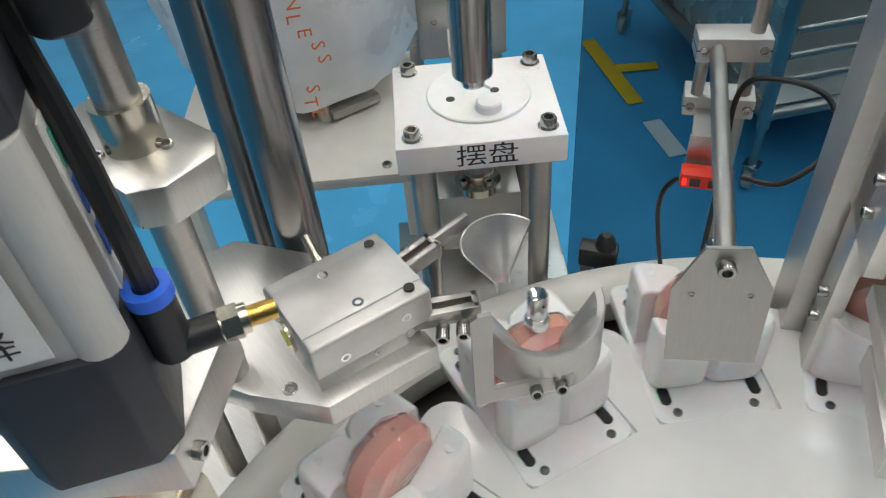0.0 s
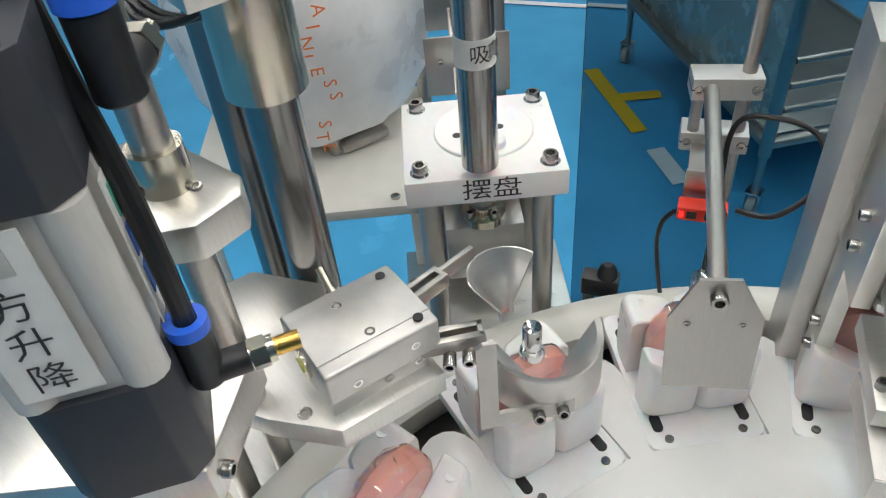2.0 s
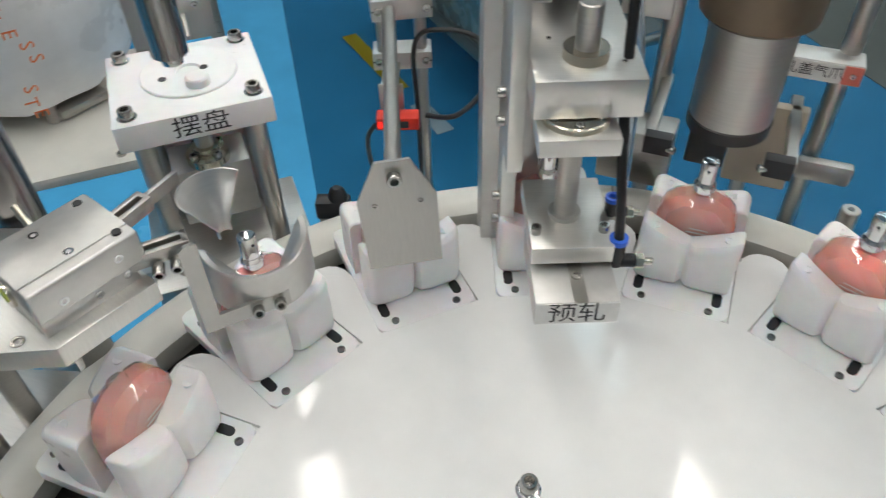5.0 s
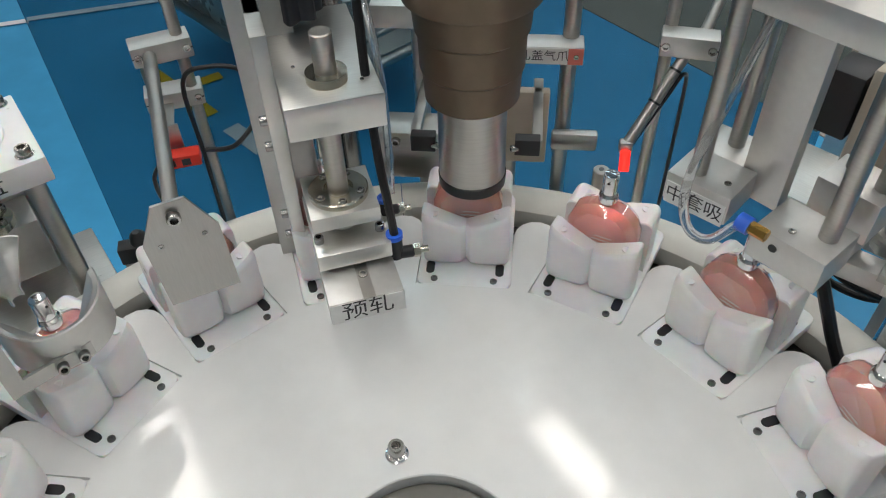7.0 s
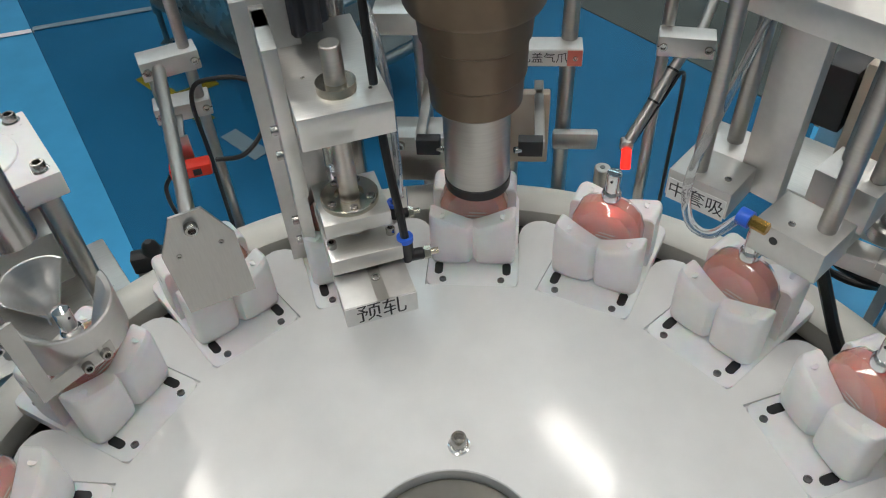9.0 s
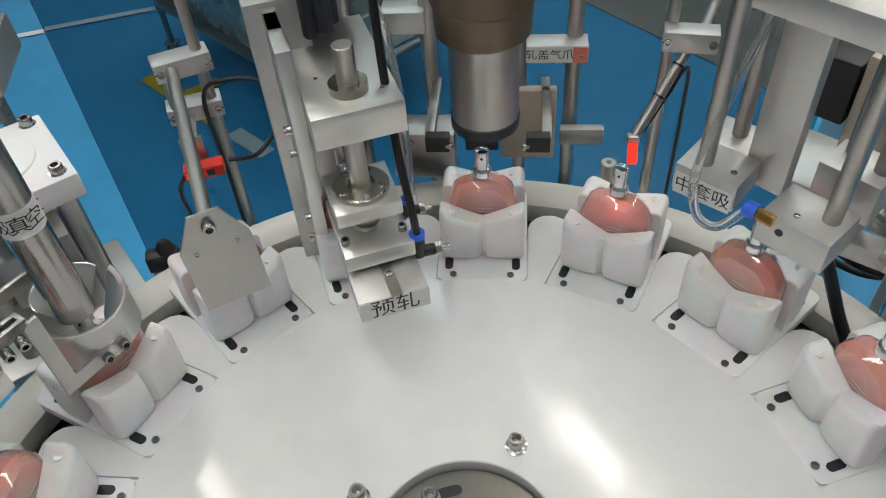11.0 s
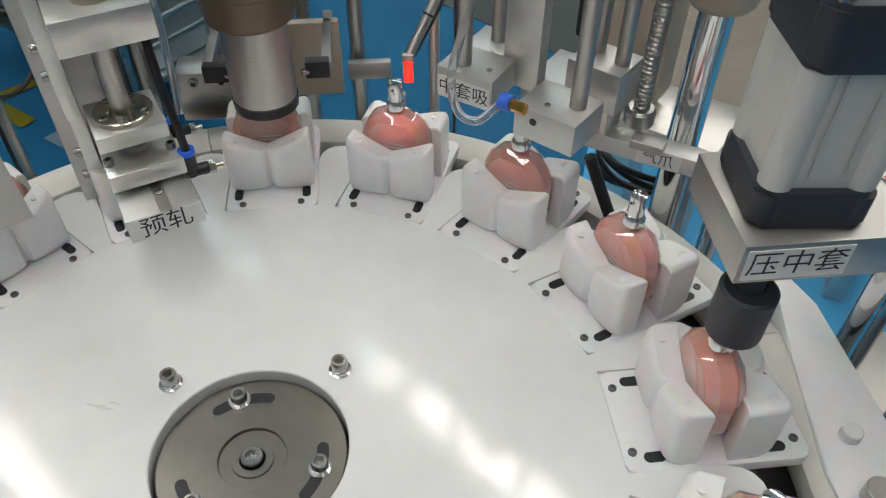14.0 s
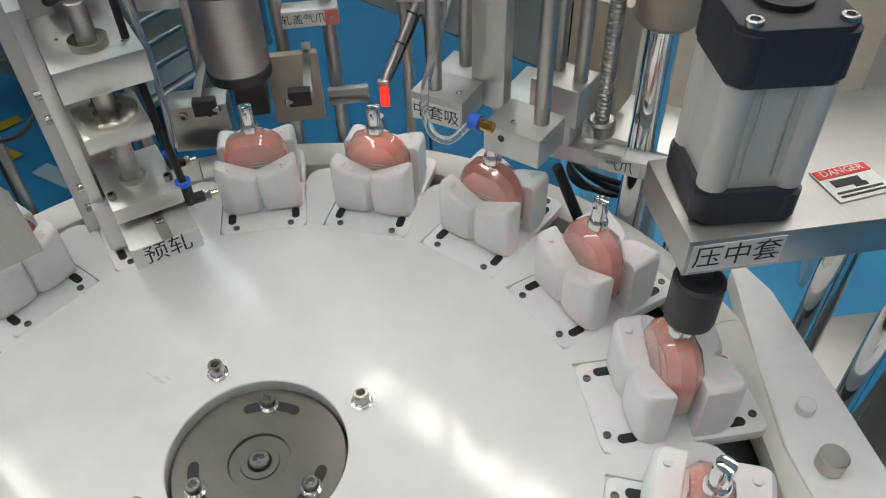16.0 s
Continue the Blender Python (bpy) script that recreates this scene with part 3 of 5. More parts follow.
def jaw_gripper():
    c = at(-1.297, 0.081, 0.54)
    m = frame_of(SIDE, (0, 0, 1), c)
    g = thing("air_gripper", m, "satin aluminium parallel air gripper on its support plate", "air gripper")
    bm = B()
    box(bm, (-0.0030, 0.0030, 0.0165), (0.060, 0.075, 0.024), 0.0022, None, 3)
    part("upper_body", bm, ALU, g)
    bm = B()
    box(bm, (-0.0040, 0.000, -0.0030), (0.054, 0.066, 0.0150), 0.001)
    box(bm, (-0.0040, -0.018, 0.0040), (0.046, 0.030, 0.004))
    part("lower_body", bm, ALU, g)
    bm = B()
    box(bm, (-0.0030, 0.0030, 0.0288), (0.040, 0.0735, 0.0014), 0.0005)
    part("raised_rib", bm, ALU, g)
    for x, y in ((-0.0245, 0.031), (0.0193, 0.031)):
        bm = B()
        cyl(bm, (x, y, 0.0282), (x, y, 0.0300), 0.0031, seg=18)
        part("bore", bm, BLACK, g)
    for x, y in ((-0.018, -0.003), (0.012, 0.003)):
        bm = B()
        pipe(bm, (x, y, 0.0292), (x, y, 0.0301), 0.0032, 0.0018, 18)
        part("thread_hole", bm, CHROME, g)
    for y, z in ((-0.016, 0.012), (0.023, 0.017), (0.005, -0.003), (0.026, -0.002)):
        bm = B()
        pipe(bm, (0.0226 if z < 0 else 0.0266, y, z), (0.0234 if z < 0 else 0.0274, y, z), 0.0030, 0.0017, 16)
        part("thread_hole", bm, CHROME, g)
    bm = B()
    cyl(bm, (-0.003, -0.034, 0.0145), (-0.003, -0.0367, 0.0145), 0.0095, seg=28)
    part("end_cap", bm, NICKEL, g, "round nickel end cap")
    bm = B()
    cyl(bm, (-0.003, -0.0363, 0.0145), (-0.003, -0.0373, 0.0145), 0.005, seg=24)
    part("end_disc", bm, material("yellow_green_seal", (0.5, 0.55, 0.05), 0.4), g)
    # air connections at the far left edge
    bm = B()
    cyl(bm, (-0.032, 0.004, 0.014), (-0.042, 0.004, 0.020), 0.0042, seg=16)
    cyl(bm, (-0.042, 0.004, 0.020), (-0.054, 0.004, 0.030), 0.0030, seg=16)
    part("air_stub", bm, NICKEL, g)
    # support plate below
    s = thing("gripper_support", m, "bright aluminium support plate carrying the gripper", "support plate")
    bm = B()
    prism(bm, [(-0.032, 0.037), (0.034, 0.037), (0.034, -0.034), (0.000, -0.066), (-0.06, -0.105), (-0.125, -0.105), (-0.125, -0.022), (-0.06, 0.030)], -0.028, -0.0106, None, 0.001)
    part("plate", bm, MILLED, s)
    for x, y in ((-0.105, -0.05), (-0.100, -0.085)):
        bm = B()
        cyl(bm, (x, y, -0.205), (x, y, -0.028), 0.009, seg=24)
        part("post", bm, STEEL, s)
    screw(s, (0.010, -0.046, -0.0106), r=0.0045, h=0.001)
    return g


def jaws():
    """The two fingers, each a thing of its own that slides on the gripper."""
    gc = at(-1.297, 0.081, 0.54)
    made = []
    # near finger with the half cup; local frame: x along SIDE, y along F
    for which in (1, -1):
        m = frame_of(SIDE, (0, 0, 1), gc) @ Matrix.Translation((0, 0.036, 0.006)) @ Matrix.Rotation(radians(-10), 4, "Z") @ Matrix.Translation((0, -0.036, 0))
        name = "cup_jaw" if which > 0 else "funnel_jaw"
        lab = "steel gripper finger holding a half cup" if which > 0 else "steel gripper finger holding a polished half funnel"
        j = thing(name, m, lab, "gripper jaw")
        x0 = 0.0135 * which
        bm = B()
        box(bm, (x0, 0.052, -0.003), (0.0045, 0.046, 0.011), 0.0006)
        box(bm, (x0 + which * 0.009, 0.052, -0.003), (0.0045, 0.046, 0.011), 0.0006)
        box(bm, (x0 + which * 0.0045, 0.0735, -0.003), (0.0135, 0.004, 0.011), 0.0006)
        box(bm, (x0 + which * 0.0045, 0.040, -0.004), (0.0135, 0.014, 0.008), 0.0006)
        part("finger", bm, STEEL, j)
        for y in (0.052, 0.064):
            screw(j, (x0 + 0.013 * which, y, -0.010), (which * 0.9, -0.2, -0.1), r=0.0042, h=0.0075)
        ax = Vector((0.0011, 0.1183))        # bottle axis in this frame
        if which > 0:
            bm = B()
            poly = [(0.068, 0.004), (0.072, 0.007), (0.080, 0.007), (0.080, -0.061), (0.130, -0.061), (0.130, -0.074), (0.068, -0.074)]
            lp = [bm.verts.new((0.029, y, z)) for y, z in poly]
            f = bm.faces.new(lp)
            r = bmesh.ops.extrude_face_region(bm, geom=[f])
            bmesh.ops.translate(bm, vec=(0.003, 0, 0), verts=[v for v in r["geom"] if isinstance(v, bmesh.types.BMVert)])
            bm.transform(Matrix.Translation((0.0085, -0.002, 0.004)))
            bracket = part("l_bracket", bm, SHEET, j, "flat steel L-shaped bracket")
            for y in (0.104, 0.120):
                screw(bracket, (0.0405, y, -0.0645), (1, -0.15, 0.25), r=0.0042, h=0.007)
            # half cup
            bm = B()
            n = 28
            rows = []
            for i in range(n + 1):
                a = -math.pi / 2 + math.pi * i / n
                rise = 0.008 * (1 - math.cos(a))
                ro, ri = 0.0395, 0.0345
                c, s = math.cos(a), math.sin(a)
                zt, zb = -0.036 + rise, -0.072
                rows.append([bm.verts.new((ax.x + q * c, ax.y + q * s, z)) for q, z in ((ro, zb), (ro, zt - 0.001), (ro - 0.001, zt), (ri, zt - 0.002), (0.015, zb + 0.006), (0.013, zb))])
            for a, b in zip(rows, rows[1:]):
                for k in range(6):
                    bm.faces.new((a[k], a[(k + 1) % 6], b[(k + 1) % 6], b[k]))
            bm.faces.new(rows[0][::-1])
            bm.faces.new(rows[-1])
            part("half_cup", bm, ALU, j, "turned aluminium half cup with a conical mouth")
        else:
            bm = B()
            box(bm, (-0.0245, 0.088, -0.010), (0.004, 0.046, 0.011), 0.0006)
            part("bracket", bm, SHEET, j)
            bm = B()
            n = 30
            rows = []
            for i in range(n + 1):
                a = math.pi / 2 + math.pi * i / n
                c, s = math.cos(a), math.sin(a)
                rows.append([bm.verts.new((ax.x + q * c, ax.y + q * s, z)) for q, z in ((0.0272, -0.020), (0.0284, -0.020), (0.0070, -0.056), (0.0070, -0.064), (0.0058, -0.064), (0.0058, -0.055))])
            for a, b in zip(rows, rows[1:]):
                for k in range(6):
                    bm.faces.new((a[k], a[(k + 1) % 6], b[(k + 1) % 6], b[k]))
            bm.faces.new(rows[0][::-1])
            bm.faces.new(rows[-1])
            part("half_funnel", bm, FUNNEL, j, "polished half funnel")
        made.append((j, m, which))
    return made


COL = Vector((-0.4638, 0.0743, TOP))
REACH = 0.162


def suction_arm():
    """Arm on the guide column with the hanging suction tube; origin on the column's axis, level with the tube's mouth."""
    a = thing("suction_arm", Matrix.Translation(COL), "steel swing arm with a hanging polished suction tube", "suction arm")
    reach = REACH
    bm = B()
    pipe(bm, (reach, 0, 0), (reach, 0, 0.190), 0.0150, 0.0115, 40)
    tube = part("suction_tube", bm, DARKSTEEL, a, "polished steel suction tube")
    bm = B()
    pipe(bm, (reach, 0, 0.091), (reach, 0, 0.114), 0.0154, 0.0149, 40)
    part("label_band", bm, PAPER, tube, "white paper band with black print")
    for i, ch in enumerate("吸真空"):
        ang = radians(-118 + 44 * i)
        mm = Matrix.Translation((reach, 0, 0.1025)) @ Matrix.Rotation(ang + math.pi / 2, 4, "Z") @ Matrix.Translation((0, -0.0157, 0)) @ Matrix.Rotation(math.pi / 2, 4, "X")
        writing("print", ch, 0.0155, mm, INK, tube)
    bm = B()
    cyl(bm, (reach, 0, 0.181), (reach, 0, 0.205), 0.026, 0.031, seg=40, bev=0.001)
    part("boss", bm, STEEL, a)
    bm = B()
    box(bm, (reach * 0.5, 0.004, 0.2165), (reach + 0.085, 0.062, 0.023), 0.0015)
    part("arm_plate", bm, MILLED, a, "milled aluminium arm plate")
    for x, y in ((reach + 0.03, -0.018), (reach + 0.03, 0.022), (reach - 0.03, -0.02)):
        screw(a, (x, y, 0.228), r=0.0045, h=0.005)
    bm = B()
    pipe(bm, (0, 0, 0.138), (0, 0, 0.205), 0.0255, 0.0182, 40)
    part("slide_bush", bm, NICKEL, a, "steel guide bush on the column")
    return a


def guide_columns():
    for x, y, r, top, mat in ((COL.x / U, COL.y / U, 0.0172, 1.75, COLUMN), (-1.95, 0.36, 0.0160, 1.75, COLUMN)):
        c = at(x, y)
        col = thing("guide_column", Matrix.Translation((c.x, c.y, 0)), "dark polished steel guide column", "guide column", "columns behind the gripper")
        bm = B()
        cyl(bm, (0, 0, TOP - 0.10), (0, 0, TOP + top * U), r, seg=40)
        part("shaft", bm, mat, col)
        bm = B()
        cyl(bm, (0, 0, TOP - 0.12), (0, 0, TOP - 0.085), 0.028, seg=32, bev=0.002)
        part("foot_flange", bm, STEEL, col)


def pump_tray():
    """White block on posts that presents the pumps."""
    c = at(-1.651, 0.992, 0.468)
    ang = 41.6
    m = pose(c.x, c.y, c.z, 0, 0, ang)
    t = thing("pump_tray", m, "thick white plastic block on steel posts with a printed label", "tray")
    bm = B()
    box(bm, (0, 0, -0.0125), (0.136, 0.126, 0.026), 0.0018)
    part("block", bm, POM, t)
    bm = B()
    lathe(bm, [(0.044, 0), (0.044, 0.0022), (0.043, 0.003), (0.012, 0.003), (0.011, 0.0008)], 56, Matrix.Translation((0.004, 0.006, 0)))
    part("turntable", bm, POM, t, "round white insert")
    bm = B()
    lathe(bm, [(0.011, 0.002), (0.0105, 0.009), (0.009, 0.0105), (0.004, 0.011)], 28, Matrix.Translation((0.010, -0.020, 0)))
    part("nest", bm, POM, t)
    for x, y in ((-0.020, -0.002), (0.018, 0.006)):
        bm = B()
        cyl(bm, (x, y, 0.0028), (x, y, 0.0034), 0.0038, seg=18)
        part("bore", bm, BLACK, t)
    for x in (-0.054, 0.054):
        for y in (-0.0495, 0.0495):
            bm = B()
            lathe(bm, [(0.0085, 0), (0.0085, 0.0015), (0.005, 0.0015)], 24, Matrix.Translation((x, y, 0)))
            part("washer", bm, CHROME, t)
            screw(t, (x, y, 0.0015), r=0.0066, h=0.008, name="bolt")
            bm = B()
            cyl(bm, (x * 0.92, y * 0.9, -0.20), (x * 0.92, y * 0.9, -0.025), 0.0095, seg=28)
            part("post", bm, STEEL, t)
    writing("print", "摆盘", 0.022, Matrix.Translation((0.004, -0.0634, -0.0125)) @ Matrix.Rotation(math.pi / 2, 4, "X"), INK, t, 1.15)
    bm = B()
    cyl(bm, (0.0, 0, -0.085), (0.0, 0, -0.025), 0.009, seg=24)
    part("lift_rod", bm, STEEL, t)
    bm = B()
    lathe(bm, [(0.021, -0.092), (0.021, -0.084), (0.013, -0.082), (0.013, -0.075), (0.0095, -0.074)], 32)
    part("flange", bm, NICKEL, t)
    for a in range(4):
        screw(t, (0.016 * math.cos(a * 1.571 + 0.6), 0.016 * math.sin(a * 1.571 + 0.6), -0.084), r=0.0042, h=0.006)
    bm = B()
    box(bm, (0.0, 0.010, -0.125), (0.075, 0.050, 0.065), 0.002)
    part("lift_cylinder", bm, ALU, t)
    bm = B()
    box(bm, (0.0, 0.058, -0.11), (0.120, 0.008, 0.165), 0.001)
    part("back_panel", bm, POM, t)
    bm = B()
    box(bm, (0, 0.0, -0.20), (0.165, 0.14, 0.02), 0.002)
    part("base_plate", bm, MILLED, t)
    for x in (-0.06, 0.06):
        bm = B()
        cyl(bm, (x, 0.03, 0.05 - TOP - 0.17), (x, 0.03, -0.20), 0.016, seg=20)
        part("stand_leg", bm, STEEL, t)
    # black limit switch beside it
    p = at(-1.285, 1.173, -0.127)
    s = thing("limit_switch", pose(p.x, p.y, p.z, 0, 0, 20), "small black limit switch with a knob", "switch")
    bm = B()
    box(bm, (0, 0, 0), (0.036, 0.018, 0.022), 0.002)
    part("case", bm, BLACK, s)
    bm = B()
    lathe(bm, [(0.009, 0.010), (0.010, 0.014), (0.008, 0.022), (0.004, 0.026)], 18, Matrix.Translation((0.006, 0, 0)))
    part("knob", bm, BLACK, s)
    bm = B()
    box(bm, (-0.010, 0, -0.02), (0.012, 0.012, 0.03), 0.001)
    part("bracket", bm, STEEL, s)


FEED = Matrix.Translation(at(-1.905, 1.274, 0.468)) @ pose(0, 0, 0, 0, 0, 41.6)


def pump_feeder():
    """Upright plates behind the tray with silver pumps queued between them."""
    f = thing("pump_feeder", FEED, "grey steel feeder plates with queued silver pumps", "feeder")
    for y, z, w in ((0.0, 0.012, 0.082), (0.075, 0.045, 0.074)):
        bm = B()
        box(bm, (0, y, z), (w, 0.003, 0.062), 0.0006)
        part("feeder_plate", bm, SHEET, f)
        for x in (-0.026, 0.026):
            screw(f, (x, y - 0.0015, z + 0.006), (0, -1, 0), r=0.003, h=0.002)
    for x in (-0.018, 0.018):
        bm = B()
        box(bm, (x * 0.7, 0.06, 0.03), (0.004, 0.19, 0.006), 0.0008, Matrix.Rotation(radians(20), 4, "X"))
        part("rail", bm, STEEL, f)
    for x in (-0.046, 0.046):
        bm = B()
        box(bm, (x, 0.16, 0.03), (0.016, 0.016, 0.45), 0.001)
        part("upright", bm, STEEL, f)


def wrapped_bowl():
    """Feeder bowl wrapped in printed film on its white bracket table."""
    c = at(-2.72, 1.25, 0.12)
    b = thing("wrapped_bowl", pose(c.x, c.y, c.z), "bowl wrapped in crumpled white printed film", "wrapped bowl")
    bm = B()
    seg, prof = 72, [(0.02, -0.004), (0.085, 0.0), (0.118, 0.018), (0.136, 0.06), (0.142, 0.12), (0.140, 0.18), (0.130, 0.22), (0.09, 0.235), (0.02, 0.238)]
    rings = []
    for r, z in prof:
        ring = []
        for i in range(seg):
            a = 2 * math.pi * i / seg
            w = 1 + 0.035 * noise.noise(Vector((math.cos(a) * 4, math.sin(a) * 4, z * 22))) + 0.02 * math.sin(a * 9 + z * 60)
            ring.append(bm.verts.new((r * w * math.cos(a), r * w * math.sin(a), z + 0.006 * noise.noise(Vector((a * 3, r * 20, 1))))))
        rings.append(ring)
    for a, q in zip(rings, rings[1:]):
        for i in range(seg):
            bm.faces.new((a[i], a[(i + 1) % seg], q[(i + 1) % seg], q[i]))
    bm.faces.new(rings[0][::-1])
    bm.faces.new(rings[-1])
    part("film_wrap", bm, BAG, b)
    letters = "STAINLESS STEEL"
    for row, ang in ((0, -36),):
        for i, ch in enumerate(letters):
            if ch == " ":
                continue
            z = 0.205 - 0.0145 * i
            if z < 0.02:
                break
            r = 0.149 + 0.004 * math.sin(z * 20)
            mm = Matrix.Rotation(radians(ang + 4 * math.sin(i)), 4, "Z") @ Matrix.Translation((r, 0, z)) @ Matrix.Rotation(radians(90), 4, "Z") @ Matrix.Rotation(radians(90), 4, "X") @ Matrix.Rotation(radians(-90), 4, "Z")
            writing("print", ch, 0.019, mm, ORANGE if row == 0 else BLUEPRINT, b)
    # bracket table
    p = at(-2.35, 1.08, 0.06)
    t = thing("bracket_table", pose(p.x, p.y, p.z, 0, 0, 41.6), "light aluminium bracket table under the bowl", "bracket table")
    bm = B()
    box(bm, (-0.05, 0.02, 0), (0.26, 0.24, 0.012), 0.001)
    part("table_plate", bm, RINGW, t)
    for x, y in ((0.07, -0.09), (0.07, 0.12), (-0.16, -0.09)):
        bm = B()
        box(bm, (x, y, -0.42), (0.022, 0.022, 0.83), 0.0015)
        part("leg", bm, RINGW, t)
    bm = B()
    box(bm, (-0.045, -0.09, -0.16), (0.21, 0.022, 0.022), 0.0015)
    part("cross_bar", bm, ALU, t)
    for x, y in ((0.045, -0.085), (0.06, 0.05)):
        screw(t, (x, y, 0.006), r=0.005, h=0.003)
    bm = B()
    box(bm, (0.01, 0.02, 0.015), (0.06, 0.022, 0.012), 0.004, pose(0, 0, 0, 0, 0, 30))
    cyl(bm, (-0.02, 0.01, 0.006), (-0.02, 0.01, 0.035), 0.009, 0.006, seg=18)
    part("hold_down_clamp", bm, STEEL, t)


def left_cylinder():
    """Air cylinder over the station before the jaws, on its bracket."""
    m = station(-1)
    c = thing("air_cylinder", Matrix.Translation((-0.002, 0.009, 0.0125)) @ m, "grey air cylinder with black end caps on a steel bracket", "air cylinder")
    turn = pose(0.003, 0.004, 0, 0, 0, -58)
    bm = B()
    w = 0.0235
    prof = []
    for sx, sy in ((1, 1), (-1, 1), (-1, -1), (1, -1)):
        for a in ((0, 1), (1, 0)) if sx * sy > 0 else ((1, 0), (0, 1)):
            prof.append((sx * (w - (0.008 if a[0] else 0)), sy * (w - (0.008 if a[1] else 0))))
    for z0, z1, name, mat, s in ((0.2595, 0.312, "end_cap", NAVY, 1.0), (0.312, 0.380, "barrel", BODYGREY, 0.95), (0.380, 0.420, "end_cap", NAVY, 1.0)):
        bm = B()
        if name == "barrel":
            prism(bm, barrel_outline(w, 0.0075), z0, z1, turn)
        else:
            prism(bm, prof, z0, z1, turn, 0.0012)
        part(name, bm, mat, c)
    face = turn @ Matrix.Translation((-0.005, -0.0241, 0.3485)) @ Matrix.Rotation(math.pi / 2, 4, "X")
    sticker(c, face, 0.023, 0.060, "", 0.01)
    bm = B()
    box(bm, (0, 0.021, 0.0004), (0.012, 0.009, 0.0006))
    bm.transform(face)
    part("print", bm, GREYPAINT, c)
    for i, ch in enumerate("方升降"):
        writing("print", ch, 0.0125, face @ Matrix.Translation((0, 0.006 - 0.0140 * i, 0.0008)), INK, c)
    sticker(c, turn @ Matrix.Translation((0.0241, 0.0, 0.348)) @ Matrix.Rotation(math.pi / 2, 4, "Z") @ Matrix.Rotation(math.pi / 2, 4, "X"), 0.013, 0.055, "", 0.01)
    for i, mat in enumerate((GREENPRINT, BLUEPRINT, BLUEPRINT)):
        bm = B()
        box(bm, (0.0246, 0.0, 0.366 - 0.015 * i), (0.0006, 0.006, 0.011))
        bm.transform(turn)
        part("print", bm, mat, c)
    for x, y in ((0.016, 0.016), (-0.016, 0.016), (0.016, -0.016), (-0.016, -0.016)):
        screw(c, turn @ Vector((x, y, 0.420)), r=0.0042, h=0.002)
    elbow(c, (0.0150, -0.0235, 0.288), (0.62, -0.78, 0), 0.025, 0.0064)
    elbow(c, (0.026, -0.024, 0.392), (0.95, 0.3, 0), 0.026, 0.0072)
    bm = B()
    hose(bm, [(0.0150, -0.0235, 0.314), (0.0155, -0.0232, 0.340), (0.0185, -0.019, 0.370), (0.0260, -0.006, 0.42), (0.034, 0.01, 0.52)], 0.0036)
    part("air_hose", bm, RUBBER, c, "black air hose")
    bm = B()
    cyl(bm, (0.0236, -0.0343, 0.292), (0.0298, -0.0421, 0.292), 0.0050, seg=16)
    part("nickel_stub", bm, NICKEL, c)
    bm = B()
    cyl(bm, (0.0298, -0.0421, 0.292), (0.0354, -0.0491, 0.292), 0.0036, seg=12)
    part("brass_stub", bm, BRASS, c)
    # bracket
    b = thing("cylinder_bracket", Matrix(), "milled steel bracket plate holding the air cylinder", "bracket")
    near, far, left = Vector((-0.2880, -0.1145)), Vector((-0.3190, -0.0640)), Vector((-0.74, -0.67))
    bm = B()
    prism(bm, [tuple(near), tuple(far), tuple(far + left * 0.11), tuple(near + left * 0.11)], 1.199, 1.222, None, 0.0015)
    part("plate", bm, MILLED, b)
    bm = B()
    lathe(bm, [(0.013, 1.050), (0.0205, 1.052), (0.0220, 1.062), (0.0220, 1.168), (0.0205, 1.172), (0.0165, 1.173), (0.0165, 1.200)], 6, Matrix.Translation((-0.3215, -0.1215, 0)))
    part("nozzle_nut", bm, NICKEL, b, "hexagonal nickel nozzle nut")
    bm = B()
    box(bm, (-0.385, -0.135, 1.026), (0.03, 0.02, 0.35), 0.0015)
    part("stand", bm, STEEL, b)
    screw(b, (near.x - 0.004, near.y + 0.008, 1.210), (0.85, 0.5, 0), r=0.0035, h=0.003)
    # guide rod with its nickel bush beside the cylinder
    g = thing("guide_rod_unit", Matrix.Translation(at(-1.445, -0.123, 0)), "polished guide rod with a nickel bush and block", "guide rod")
    bm = B()
    cyl(bm, (0, 0, 0.138), (0, 0, 0.45), 0.0095, seg=28)
    part("rod", bm, STEEL, g)
    bm = B()
    prism(bm, [(-0.05, -0.024), (0.026, -0.024), (0.036, -0.012), (0.036, 0.014), (0.024, 0.024), (-0.05, 0.024)], 0.280, 0.300, None, 0.0015)
    part("bush_block", bm, MILLED, g)
    bm = B()
    pipe(bm, (0, 0, 0.300), (0, 0, 0.322), 0.0130, 0.0084, 32)
    part("bush", bm, NICKEL, g, "bright nickel bush")
    for x, y in ((0.014, 0.006), (-0.004, -0.016)):
        screw(g, (x, y, 0.300), r=0.003, h=0.002)
    # black hoses sagging behind
    h = thing("air_hoses", Matrix(), "bundle of glossy black air hoses", "hoses")
    for i in range(3):
        d = 0.007 * i
        bm = B()
        hose(bm, [at(-1.95, -0.35, 1.62) + Vector((0, d, 0)), at(-1.84, -0.05, 1.46) + Vector((d * 0.4, 0, d)), at(-1.72, 0.17, 1.32) + Vector((d, 0, d)), at(-1.78, 0.27, 1.16) + Vector((d, d * 0.4, 0)), at(-1.96, 0.20, 1.10) + Vector((0, d, 0)), at(-2.25, 0.28, 1.2)], 0.0030)
        part("hose", bm, RUBBER, h)


